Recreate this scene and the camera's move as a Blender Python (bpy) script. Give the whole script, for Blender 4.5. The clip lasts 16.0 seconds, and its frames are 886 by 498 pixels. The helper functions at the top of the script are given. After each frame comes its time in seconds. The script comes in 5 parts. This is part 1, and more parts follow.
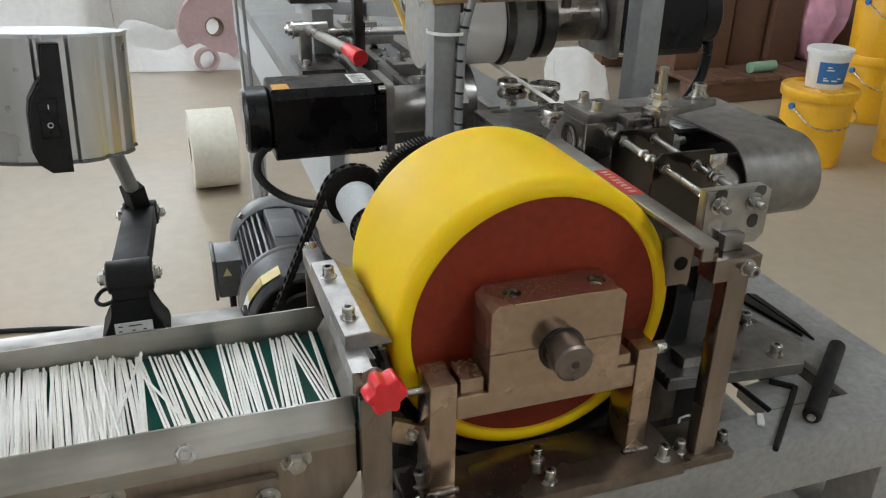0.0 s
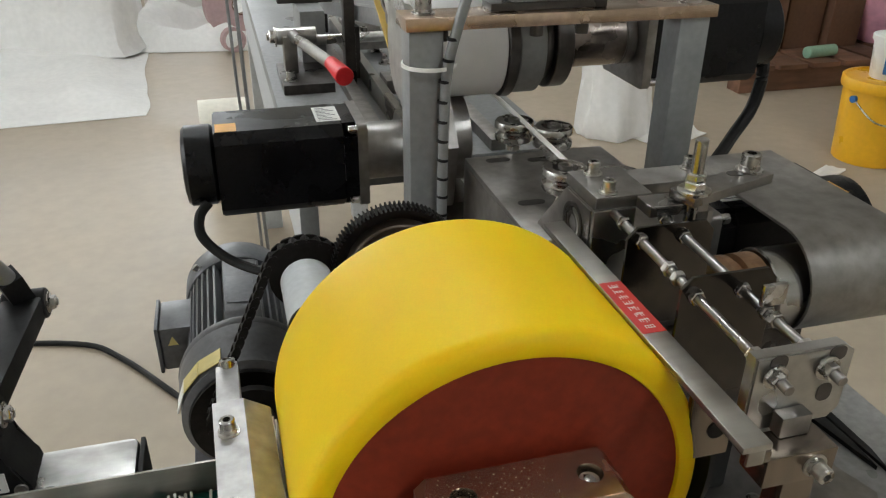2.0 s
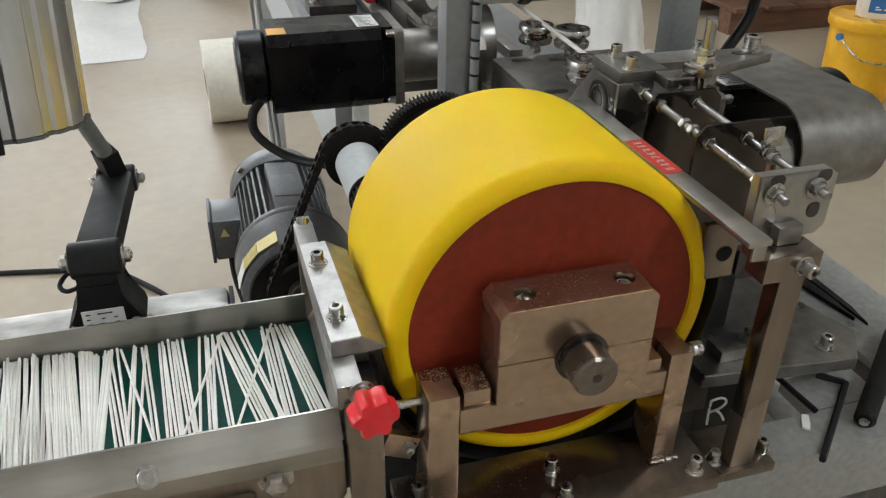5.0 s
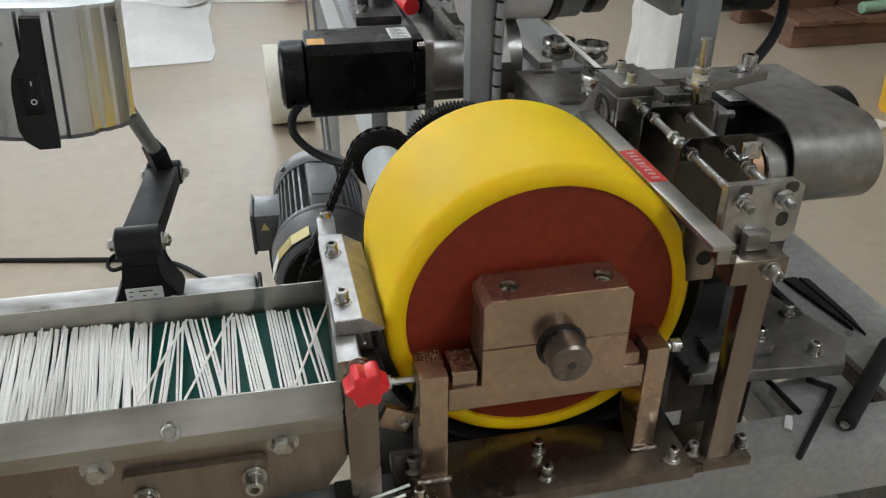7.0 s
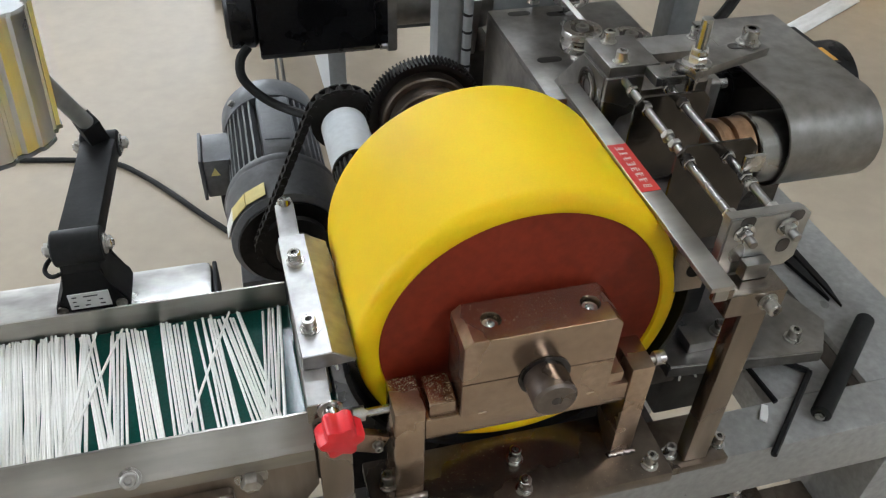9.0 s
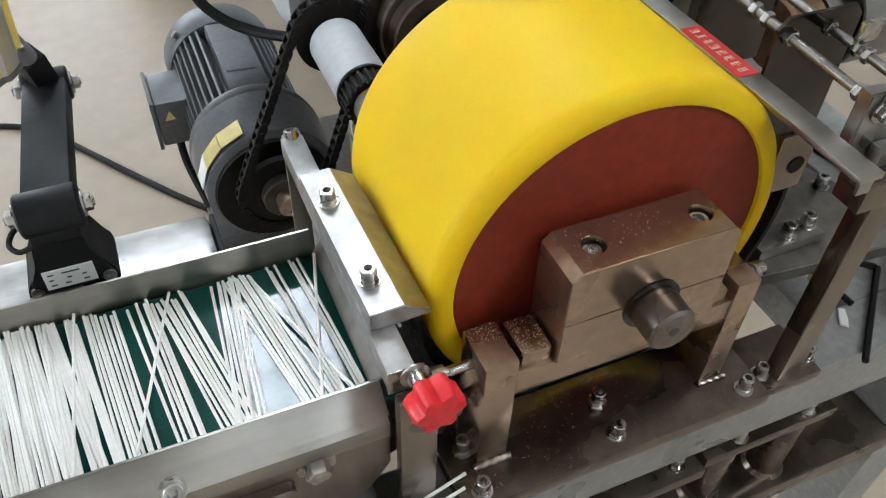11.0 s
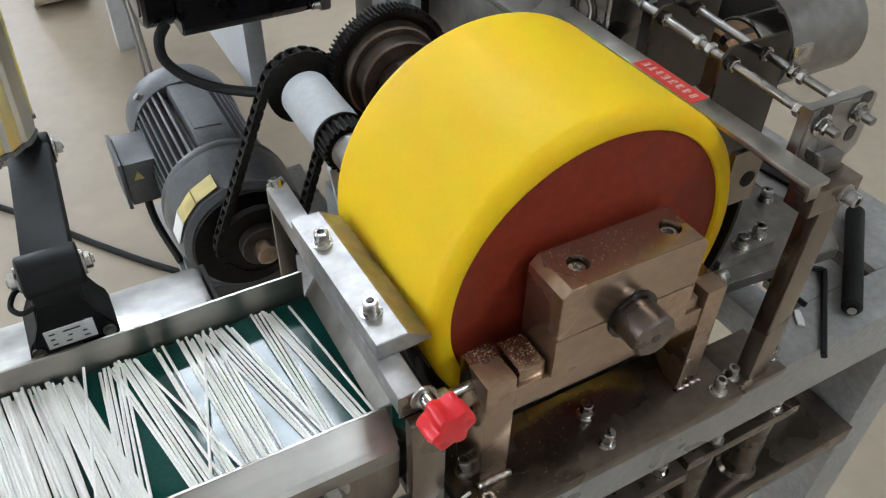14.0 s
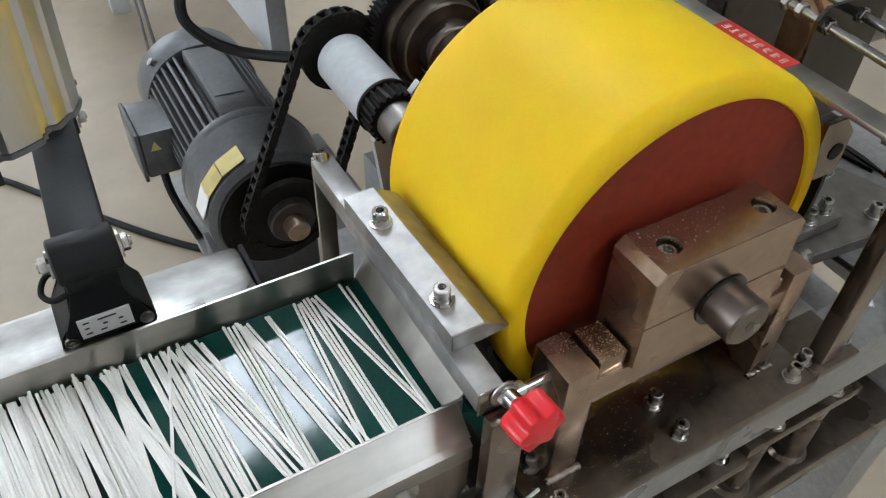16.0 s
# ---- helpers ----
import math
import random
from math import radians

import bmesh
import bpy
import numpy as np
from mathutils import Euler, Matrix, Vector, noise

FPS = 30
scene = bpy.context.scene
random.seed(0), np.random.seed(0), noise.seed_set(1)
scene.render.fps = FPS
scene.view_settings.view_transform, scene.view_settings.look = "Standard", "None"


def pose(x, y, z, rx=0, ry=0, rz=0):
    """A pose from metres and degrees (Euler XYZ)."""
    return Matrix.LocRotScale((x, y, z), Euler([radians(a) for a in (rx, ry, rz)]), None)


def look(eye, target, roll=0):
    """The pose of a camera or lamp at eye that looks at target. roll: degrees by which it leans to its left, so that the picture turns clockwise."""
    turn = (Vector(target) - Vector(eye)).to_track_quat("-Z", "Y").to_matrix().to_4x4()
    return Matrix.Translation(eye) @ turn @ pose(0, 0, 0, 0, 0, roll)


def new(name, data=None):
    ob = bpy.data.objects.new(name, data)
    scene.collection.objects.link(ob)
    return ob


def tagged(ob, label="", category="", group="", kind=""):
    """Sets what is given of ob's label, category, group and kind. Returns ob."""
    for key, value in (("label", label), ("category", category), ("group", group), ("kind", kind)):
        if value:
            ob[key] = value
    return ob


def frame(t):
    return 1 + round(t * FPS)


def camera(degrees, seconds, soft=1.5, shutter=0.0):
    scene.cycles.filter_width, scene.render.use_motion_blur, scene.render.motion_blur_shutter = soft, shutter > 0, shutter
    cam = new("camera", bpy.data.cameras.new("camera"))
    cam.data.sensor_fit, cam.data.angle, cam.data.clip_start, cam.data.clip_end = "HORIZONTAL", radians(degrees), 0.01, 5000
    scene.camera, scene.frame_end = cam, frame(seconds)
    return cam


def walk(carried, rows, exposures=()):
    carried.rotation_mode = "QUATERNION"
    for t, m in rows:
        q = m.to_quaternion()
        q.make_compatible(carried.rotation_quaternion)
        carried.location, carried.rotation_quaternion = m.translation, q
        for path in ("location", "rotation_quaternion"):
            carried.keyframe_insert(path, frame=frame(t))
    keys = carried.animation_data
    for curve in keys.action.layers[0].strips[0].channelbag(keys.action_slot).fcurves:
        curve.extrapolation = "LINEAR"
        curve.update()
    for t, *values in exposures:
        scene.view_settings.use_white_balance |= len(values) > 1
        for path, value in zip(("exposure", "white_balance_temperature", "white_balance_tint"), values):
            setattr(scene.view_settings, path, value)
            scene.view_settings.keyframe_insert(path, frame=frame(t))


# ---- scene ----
cam = camera(58.5, 16.0, soft=1.2)
METRES, EYE, TILT, LEAN, TURN = 0.852, 1.19, -25.45, -0.9, -18.4
ROWS = [
    (0.0, 0.0, 0.0, 0.0, 0.0, 0.0, 0.0),
    (0.5, 0.0056, 0.1305, 0.0674, 0.4, -1.06, -0.12),
    (1.0, 0.0431, 0.1787, 0.1019, 1.54, -1.44, -0.4),
    (1.5, 0.0594, 0.1912, 0.1138, 2.49, -1.65, -0.74),
    (2.0, 0.0611, 0.1942, 0.113, 3.0, -2.08, -0.94),
    (2.5, 0.0507, 0.1893, 0.1055, 3.44, -2.75, -1.23),
    (3.0, 0.0367, 0.183, 0.0966, 3.87, -3.49, -1.37),
    (3.5, 0.0251, 0.1736, 0.0908, 3.64, -4.13, -1.19),
    (4.0, 0.0148, 0.158, 0.0824, 2.47, -4.81, -0.6),
    (4.5, 0.0011, 0.1209, 0.058, 1.45, -5.32, -0.3),
    (7.0, 0.0658, 0.0334, 0.0412, 6.4, -4.96, -2.22),
    (7.5, 0.0484, 0.0346, 0.1064, 4.96, -7.02, -2.02),
    (8.0, 0.0221, 0.0462, 0.1398, 3.2, -10.01, -2.04),
    (8.5, 0.0129, 0.0743, 0.1522, 2.76, -12.72, -2.04),
    (9.0, 0.0391, 0.1028, 0.1522, 3.01, -15.3, -2.4),
    (9.5, 0.0268, 0.1464, 0.1399, 2.45, -17.86, -1.98),
    (12.0, -0.1051, 0.1884, 0.1091, -8.57, -19.54, 2.9),
    (12.5, -0.1042, 0.1757, 0.1125, -9.01, -18.2, 3.3),
    (13.0, -0.0948, 0.1621, 0.1165, -9.11, -17.09, 3.75),
    (13.5, -0.0925, 0.1627, 0.1169, -9.21, -16.56, 4.09),
    (14.0, -0.0935, 0.1682, 0.1186, -9.59, -16.74, 4.27),
    (14.5, -0.1082, 0.1759, 0.1161, -9.95, -17.02, 4.11),
    (15.0, -0.1361, 0.1922, 0.1164, -10.3, -17.65, 3.9),
    (15.5, -0.1417, 0.2064, 0.1206, -10.44, -18.51, 3.84),
    (16.0, -0.1353, 0.2201, 0.1166, -10.39, -19.11, 4.14),
]
walk(cam, [(t, pose(0, 0, EYE, TILT, LEAN, TURN) @ pose(METRES * x, METRES * y, METRES * z, 90 + pitch, roll, yaw)) for t, x, y, z, yaw, pitch, roll in ROWS],
     exposures=[(0.0, 0.37, 6350, 10), (0.5, 0.40, 6500, 10), (1.0, 0.24, 6650, 10), (3.5, 0.22, 6650, 10), (4.5, 0.40, 6550, 10), (7.0, 0.28, 6350, 10), (8.5, 0.37, 6250, 11), (9.5, 0.63, 6150, 11), (12.0, 0.58, 6100, 11), (16.0, 0.46, 6100, 11)])

# ---- world and light ----
FLOOR = 0.22
world = bpy.data.worlds.new("world")
scene.world = world
world.use_nodes = True
wn = world.node_tree
sky = wn.nodes.new("ShaderNodeTexSky")
sky.sky_type, sky.sun_disc, sky.sun_elevation, sky.sun_rotation = "NISHITA", False, radians(35), radians(200)
wn.nodes["Background"].inputs[1].default_value = 0.1
wn.links.new(sky.outputs[0], wn.nodes["Background"].inputs[0])


def area_lamp(name, eye, target, sx, sy, watts, color):
    data = bpy.data.lights.new(name, "AREA")
    data.shape, data.size, data.size_y, data.energy, data.color = "RECTANGLE", sx, sy, watts, color
    ob = new(name, data)
    ob.matrix_world = look(eye, target)
    return ob


area_lamp("window_daylight_back", (-1.2, 6.35, 2.0), (-1.2, 0.0, 1.0), 2.4, 1.5, 20, (1.0, 0.965, 0.91))
area_lamp("window_daylight_side", (-3.35, 1.2, 2.0), (0.0, 1.0, 0.9), 2.6, 1.5, 20, (1.0, 0.965, 0.91))


# ---- materials ----
def mat(name, color, rough=0.5, metal=0.0, grain=60.0, amount=0.25, stain=6.0, stain_amount=0.2, bump=0.1, coat=0.0,
        stretch=(1, 1, 1), island=0.0, rvar=0.15):
    """A surface with fine grain and broad stains on its colour, its gloss and its relief."""
    m = bpy.data.materials.new(name)
    m.use_nodes = True
    nt = m.node_tree
    bs = nt.nodes["Principled BSDF"]
    tc = nt.nodes.new("ShaderNodeTexCoord")
    mp = nt.nodes.new("ShaderNodeMapping")
    mp.inputs["Scale"].default_value = stretch
    nt.links.new(tc.outputs["Object"], mp.inputs[0])
    n1 = nt.nodes.new("ShaderNodeTexNoise")
    n1.inputs["Scale"].default_value, n1.inputs["Detail"].default_value = grain, 5
    n2 = nt.nodes.new("ShaderNodeTexNoise")
    n2.inputs["Scale"].default_value, n2.inputs["Detail"].default_value = stain, 4
    nt.links.new(mp.outputs[0], n1.inputs[0])
    nt.links.new(tc.outputs["Object"], n2.inputs[0])

    def ramp(src, amp):
        r = nt.nodes.new("ShaderNodeMapRange")
        r.inputs["From Min"].default_value, r.inputs["From Max"].default_value = 0.3, 0.7
        r.inputs["To Min"].default_value, r.inputs["To Max"].default_value = 1 - amp, 1 + amp
        nt.links.new(src, r.inputs[0])
        return r.outputs[0]

    a, b = ramp(n1.outputs[0], amount), ramp(n2.outputs[0], stain_amount)
    mul = nt.nodes.new("ShaderNodeMath")
    mul.operation = "MULTIPLY"
    nt.links.new(a, mul.inputs[0]), nt.links.new(b, mul.inputs[1])
    last = mul.outputs[0]
    if island:
        oi = nt.nodes.new("ShaderNodeObjectInfo")
        rr = nt.nodes.new("ShaderNodeMapRange")
        rr.inputs["To Min"].default_value, rr.inputs["To Max"].default_value = 1 - island, 1 + island
        nt.links.new(oi.outputs["Random"], rr.inputs[0])
        m2 = nt.nodes.new("ShaderNodeMath")
        m2.operation = "MULTIPLY"
        nt.links.new(last, m2.inputs[0]), nt.links.new(rr.outputs[0], m2.inputs[1])
        last = m2.outputs[0]
    sc = nt.nodes.new("ShaderNodeVectorMath")
    sc.operation = "SCALE"
    sc.inputs[0].default_value = color
    nt.links.new(last, sc.inputs["Scale"])
    nt.links.new(sc.outputs[0], bs.inputs["Base Color"])
    rg = nt.nodes.new("ShaderNodeMapRange")
    rg.inputs["From Min"].default_value, rg.inputs["From Max"].default_value = 0.3, 0.7
    rg.inputs["To Min"].default_value, rg.inputs["To Max"].default_value = max(0.03, rough - rvar), min(1, rough + rvar)
    nt.links.new(n2.outputs[0], rg.inputs[0])
    nt.links.new(rg.outputs[0], bs.inputs["Roughness"])
    bs.inputs["Metallic"].default_value = metal
    bs.inputs["Coat Weight"].default_value = coat
    bs.inputs["Specular IOR Level"].default_value = 0.28 if max(color) < 0.02 or name in ("yellow_polyurethane", "rust_red_paint", "green_conveyor_belt") else 0.5
    if bump:
        bp = nt.nodes.new("ShaderNodeBump")
        bp.inputs["Strength"].default_value, bp.inputs["Distance"].default_value = bump, 0.001
        nt.links.new(n1.outputs[0], bp.inputs["Height"])
        nt.links.new(bp.outputs[0], bs.inputs["Normal"])
    return m


STEEL = mat("brushed_steel", (0.40, 0.39, 0.37), 0.34, 1.0, 90, 0.12, 14, 0.14, 0.08)
SHEET = mat("stainless_sheet", (0.34, 0.327, 0.30), 0.34, 1.0, 60, 0.10, 10, 0.12, 0.06, stretch=(0.2, 1, 1))
GALVANISED = mat("galvanised_rail", (0.33, 0.32, 0.305), 0.40, 1.0, 55, 0.4, 22, 0.5, 0.3, stretch=(0.35, 1, 1), rvar=0.2)
GEAR = mat("black_greased_gear", (0.014, 0.0125, 0.0115), 0.55, 0.3, 150, 0.3, 30, 0.3, 0.1)
OILY = mat("black_oily_plate", (0.150, 0.122, 0.098), 0.28, 0.85, 120, 0.15, 16, 0.3, 0.06)
HUB = mat("brown_greased_hub", (0.115, 0.092, 0.072), 0.42, 0.85, 120, 0.2, 18, 0.25, 0.08)
SHAFT = mat("dark_turned_shaft", (0.19, 0.16, 0.14), 0.28, 0.95, 200, 0.1, 30, 0.15, 0.04)
BROWN = mat("oiled_brown_steel", (0.43, 0.322, 0.240), 0.26, 0.95, 160, 0.12, 12, 0.15, 0.05, rvar=0.08)
POST = mat("dark_drawn_steel", (0.265, 0.222, 0.186), 0.25, 0.95, 120, 0.14, 9, 0.18, 0.05, stretch=(1, 1, 0.15), rvar=0.1)
GUIDE = mat("satin_stainless_guide", (0.40, 0.380, 0.345), 0.40, 1.0, 70, 0.16, 16, 0.20, 0.08, stretch=(0.15, 1, 1), rvar=0.12)
# dark steel; also stands for shade in the bench slot, motor fins and cutter
DARK = mat("dark_oily_steel_and_shade", (0.062, 0.055, 0.050), 0.36, 0.6, 90, 0.3, 14, 0.35, 0.12)
PLATE = mat("raw_machined_plate", (0.26, 0.245, 0.23), 0.38, 0.9, 80, 0.2, 12, 0.28, 0.1)
ZINC = mat("zinc_bolt", (0.47, 0.455, 0.43), 0.28, 1.0, 300, 0.15, 60, 0.2, 0.05, island=0.12)
SCRAPER = mat("scuffed_grey_aluminium", (0.40, 0.39, 0.38), 0.46, 1.0, 110, 0.16, 30, 0.22, 0.1, rvar=0.14)
SMOKED = mat("black_oily_sheet", (0.075, 0.066, 0.058), 0.20, 0.9, 90, 0.2, 14, 0.3, 0.05, rvar=0.08)
CHROME = mat("polished_aluminium", (0.58, 0.585, 0.59), 0.36, 1.0, 160, 0.06, 18, 0.08, 0.05, stretch=(1, 1, 0.1))
YELLOW = mat("yellow_polyurethane", (0.90, 0.58, 0.002), 0.55, 0.0, 700, 0.02, 14, 0.05, 0.04, rvar=0.06)
# the cast rubber lets a little light through, warmer where it is thin
tyre_surface = YELLOW.node_tree.nodes["Principled BSDF"]
tyre_surface.inputs["Subsurface Weight"].default_value = 0.35
tyre_surface.inputs["Subsurface Radius"].default_value = (1.0, 0.35, 0.05)
tyre_surface.inputs["Subsurface Scale"].default_value = 0.008
RED_DISC = mat("rust_red_paint", (0.225, 0.026, 0.010), 0.55, 0.0, 160, 0.12, 9, 0.14, 0.05)
BLACK = mat("black_plastic", (0.008, 0.008, 0.0085), 0.55, 0.0, 300, 0.3, 20, 0.3, 0.08)
BLACK_MOTOR = mat("black_anodised_motor", (0.008, 0.008, 0.009), 0.3, 0.3, 300, 0.3, 20, 0.3, 0.03)
RUBBER = mat("black_rubber", (0.007, 0.007, 0.007), 0.6, 0.0, 200, 0.3, 20, 0.3, 0.1)
GREY_MOTOR = mat("grey_cast_motor", (0.098, 0.101, 0.106), 0.42, 0.1, 200, 0.15, 20, 0.15, 0.1)
GREY_PAINT = mat("grey_enamel_frame", (0.23, 0.235, 0.235), 0.4, 0.1, 140, 0.1, 9, 0.15, 0.08)
BENCH = mat("grey_bench_enamel", (0.285, 0.280, 0.270), 0.40, 0.1, 160, 0.14, 8, 0.22, 0.08)
PALE_GREY = mat("pale_grey_tube_paint", (0.50, 0.52, 0.53), 0.45, 0.0, 200, 0.06, 20, 0.1, 0.06)
BELT = mat("green_conveyor_belt", (0.006, 0.058, 0.045), 0.075, 0.0, 500, 0.15, 14, 0.18, 0.012, rvar=0.025)
RED_PLASTIC = mat("red_knob_plastic", (0.75, 0.022, 0.03), 0.38, 0.0, 200, 0.05, 20, 0.06, 0.04)
PAPER = mat("white_paper_stick", (0.95, 0.93, 0.885), 0.6, 0.0, 900, 0.05, 60, 0.03, 0.05, island=0.035)
WHITE_PAPER = mat("white_paper_sheet", (0.82, 0.81, 0.79), 0.7, 0.0, 40, 0.04, 3, 0.06, 0.2)
CREAM = mat("cream_paper_roll", (0.78, 0.74, 0.64), 0.7, 0.0, 60, 0.06, 8, 0.08, 0.1)
PINK = mat("pinkish_paper_disc", (0.46, 0.32, 0.32), 0.7, 0.0, 60, 0.06, 8, 0.1, 0.1)
PINK_BAG = mat("pink_plastic_bag", (0.75, 0.38, 0.5), 0.4, 0.0, 20, 0.15, 6, 0.15, 0.3)
LABEL = mat("white_label", (0.78, 0.78, 0.75), 0.45, 0.0, 80, 0.04, 20, 0.05, 0.0)
INK = mat("dark_ink", (0.05, 0.05, 0.055), 0.5, 0.0, 80, 0.1, 20, 0.1, 0.0)
RED_LABEL = mat("red_warning_label", (0.62, 0.035, 0.025), 0.45, 0.0, 80, 0.06, 30, 0.1, 0.0)
ORANGE_LABEL = mat("orange_sticker", (0.72, 0.36, 0.06), 0.45, 0.0, 80, 0.06, 20, 0.08, 0.0)
YELLOW_LABEL = mat("yellow_type_plate", (0.62, 0.52, 0.2), 0.4, 0.2, 80, 0.1, 30, 0.15, 0.0)
BUCKET = mat("yellow_bucket_plastic", (0.82, 0.43, 0.015), 0.38, 0.0, 60, 0.04, 5, 0.06, 0.05)
WHITE_PLASTIC = mat("white_pail_plastic", (0.8, 0.8, 0.79), 0.35, 0.0, 60, 0.03, 6, 0.05, 0.03)
BLUE_LABEL = mat("blue_label", (0.03, 0.15, 0.42), 0.4, 0.0, 60, 0.1, 20, 0.1, 0.0)
GREEN_ROLL = mat("pale_green_plastic", (0.3, 0.5, 0.36), 0.45, 0.0, 60, 0.06, 20, 0.1, 0.03)
WOOD = mat("brown_pallet_wood", (0.14, 0.07, 0.042), 0.6, 0.0, 40, 0.3, 6, 0.3, 0.3, stretch=(0.15, 1, 1), island=0.2)
BRONZE = mat("bronze_wheel", (0.36, 0.22, 0.13), 0.4, 0.9, 120, 0.2, 30, 0.25, 0.08)
BROWN_BOX = mat("brown_cardboard", (0.14, 0.068, 0.038), 0.65, 0.0, 60, 0.1, 5, 0.15, 0.1)
YELLOW_BELT = mat("yellow_feed_strip", (0.62, 0.42, 0.09), 0.5, 0.0, 100, 0.08, 10, 0.1, 0.05)
WALL = mat("white_wall_paint", (0.74, 0.73, 0.70), 0.75, 0.0, 30, 0.03, 1.2, 0.06, 0.1)
CEIL = mat("ceiling_white", (0.8, 0.8, 0.78), 0.8, 0.0, 30, 0.03, 1.2, 0.04, 0.1)
FLOOR_M = mat("beige_floor_paint", (0.39, 0.325, 0.245), 0.45, 0.0, 25, 0.05, 1.6, 0.10, 0.06, rvar=0.1)
CHIPS = mat("tan_paper_dust", (0.40, 0.31, 0.18), 0.8, 0.0, 300, 0.2, 60, 0.2, 0.1)


def glow(name, color, strength):
    m = bpy.data.materials.new(name)
    m.use_nodes = True
    bs = m.node_tree.nodes["Principled BSDF"]
    bs.inputs["Base Color"].default_value = (*color, 1)
    bs.inputs["Emission Color"].default_value = (*color, 1)
    bs.inputs["Emission Strength"].default_value = strength
    return m


PANEL_GLOW = glow("lit_ceiling_diffuser", (0.88, 0.955, 1.0), 23.0)
SKY_GLOW = glow("daylight_backdrop", (0.85, 0.93, 1.0), 3.0)


# ---- building helpers ----
AT = {}


def thing(name, at, label, category, group=""):
    ob = new(name)
    ob.location = at
    ob.empty_display_size = 0.02
    AT[ob.name] = Vector(at)
    return tagged(ob, label, category, group)


def part(name, bm, material, parent=None, label="", smooth=True):
    """Links a bmesh, built in world coordinates, as one mesh object under a thing or a part."""
    base = AT[parent.name] if parent else Vector((0, 0, 0))
    bmesh.ops.translate(bm, verts=bm.verts, vec=-base)
    bmesh.ops.recalc_face_normals(bm, faces=bm.faces)
    me = bpy.data.meshes.new(name)
    bm.to_mesh(me)
    bm.free()
    me.materials.append(material)
    if smooth:
        me.shade_smooth()
        me.set_sharp_from_angle(angle=radians(35))
    ob = new(name, me)
    if parent:
        ob.parent = parent
        AT[ob.name] = base
    if label:
        ob["label"] = label
    return ob


def box(lo, hi, bevel=0.0, bm=None, turn=None):
    """A box from corner to corner, its edges rounded; turn: a matrix about its middle."""
    bm = bm or bmesh.new()
    c = [(a + b) / 2 for a, b in zip(lo, hi)]
    s = [abs(b - a) for a, b in zip(lo, hi)]
    made = bmesh.ops.create_cube(bm, size=1)
    vs = made["verts"]
    bmesh.ops.scale(bm, verts=vs, vec=s)
    if bevel:
        es = list({e for v in vs for e in v.link_edges})
        r = bmesh.ops.bevel(bm, geom=es, offset=bevel, segments=2, affect="EDGES", profile=0.6)
        vs = list({v for f in r["faces"] for v in f.verts} | {v for v in vs if v.is_valid})
    m = Matrix.Translation(c) @ (turn or Matrix())
    bmesh.ops.transform(bm, matrix=m, verts=vs)
    return bm


def rod(a, b, r, r2=None, seg=20, bm=None, bevel=0.0):
    """A round bar from a to b, tapering to r2, its rims rounded."""
    bm = bm or bmesh.new()
    a, b = Vector(a), Vector(b)
    r2 = r if r2 is None else r2
    q = (b - a).to_track_quat("Z", "Y").to_matrix().to_4x4()
    n = (b - a).length
    prof = [(0, 0), (r - bevel, 0), (r, bevel), (r2, n - bevel), (r2 - bevel, n), (0, n)] if bevel else [(0, 0), (r, 0), (r2, n), (0, n)]
    return lathe(prof, Matrix.Translation(a) @ q, seg, bm)


def lathe(prof, m, seg=32, bm=None):
    """Turns a profile of (radius, height) about the local z axis of m."""
    bm = bm or bmesh.new()
    rings = []
    for r, z in prof:
        if r <= 1e-6:
            rings.append([bm.verts.new(m @ Vector((0, 0, z)))])
        else:
            rings.append([bm.verts.new(m @ Vector((r * math.cos(2 * math.pi * k / seg), r * math.sin(2 * math.pi * k / seg), z))) for k in range(seg)])
    for p, q in zip(rings, rings[1:]):
        for k in range(seg):
            k2 = (k + 1) % seg
            if len(p) == 1 and len(q) == 1:
                continue
            if len(p) == 1:
                bm.faces.new((p[0], q[k], q[k2]))
            elif len(q) == 1:
                bm.faces.new((p[k], p[k2], q[0]))
            else:
                bm.faces.new((p[k], p[k2], q[k2], q[k]))
    return bm


def axis(at, way):
    """A frame at a point, with its z along way."""
    return Matrix.Translation(at) @ Vector(way).to_track_quat("Z", "Y").to_matrix().to_4x4()


def sweep(points, r, seg=10, bm=None, smooth_steps=6):
    """A round cable through points, on a smooth curve."""
    bm = bm or bmesh.new()
    P = [Vector(p) for p in points]
    P = [2 * P[0] - P[1]] + P + [2 * P[-1] - P[-2]]
    line = []
    for i in range(1, len(P) - 2):
        for k in range(smooth_steps):
            t = k / smooth_steps
            a, b, c, d = P[i - 1:i + 3]
            line.append(0.5 * (2 * b + (c - a) * t + (2 * a - 5 * b + 4 * c - d) * t * t + (3 * b - a - 3 * c + d) * t ** 3))
    line.append(P[-2])
    rings = []
    for i, p in enumerate(line):
        d = (line[min(i + 1, len(line) - 1)] - line[max(i - 1, 0)]).normalized()
        m = axis(p, d)
        rings.append([bm.verts.new(m @ Vector((r * math.cos(2 * math.pi * k / seg), r * math.sin(2 * math.pi * k / seg), 0))) for k in range(seg)])
    for p, q in zip(rings, rings[1:]):
        for k in range(seg):
            bm.faces.new((p[k], p[(k + 1) % seg], q[(k + 1) % seg], q[k]))
    bm.faces.new(rings[0][::-1]), bm.faces.new(rings[-1])
    return bm


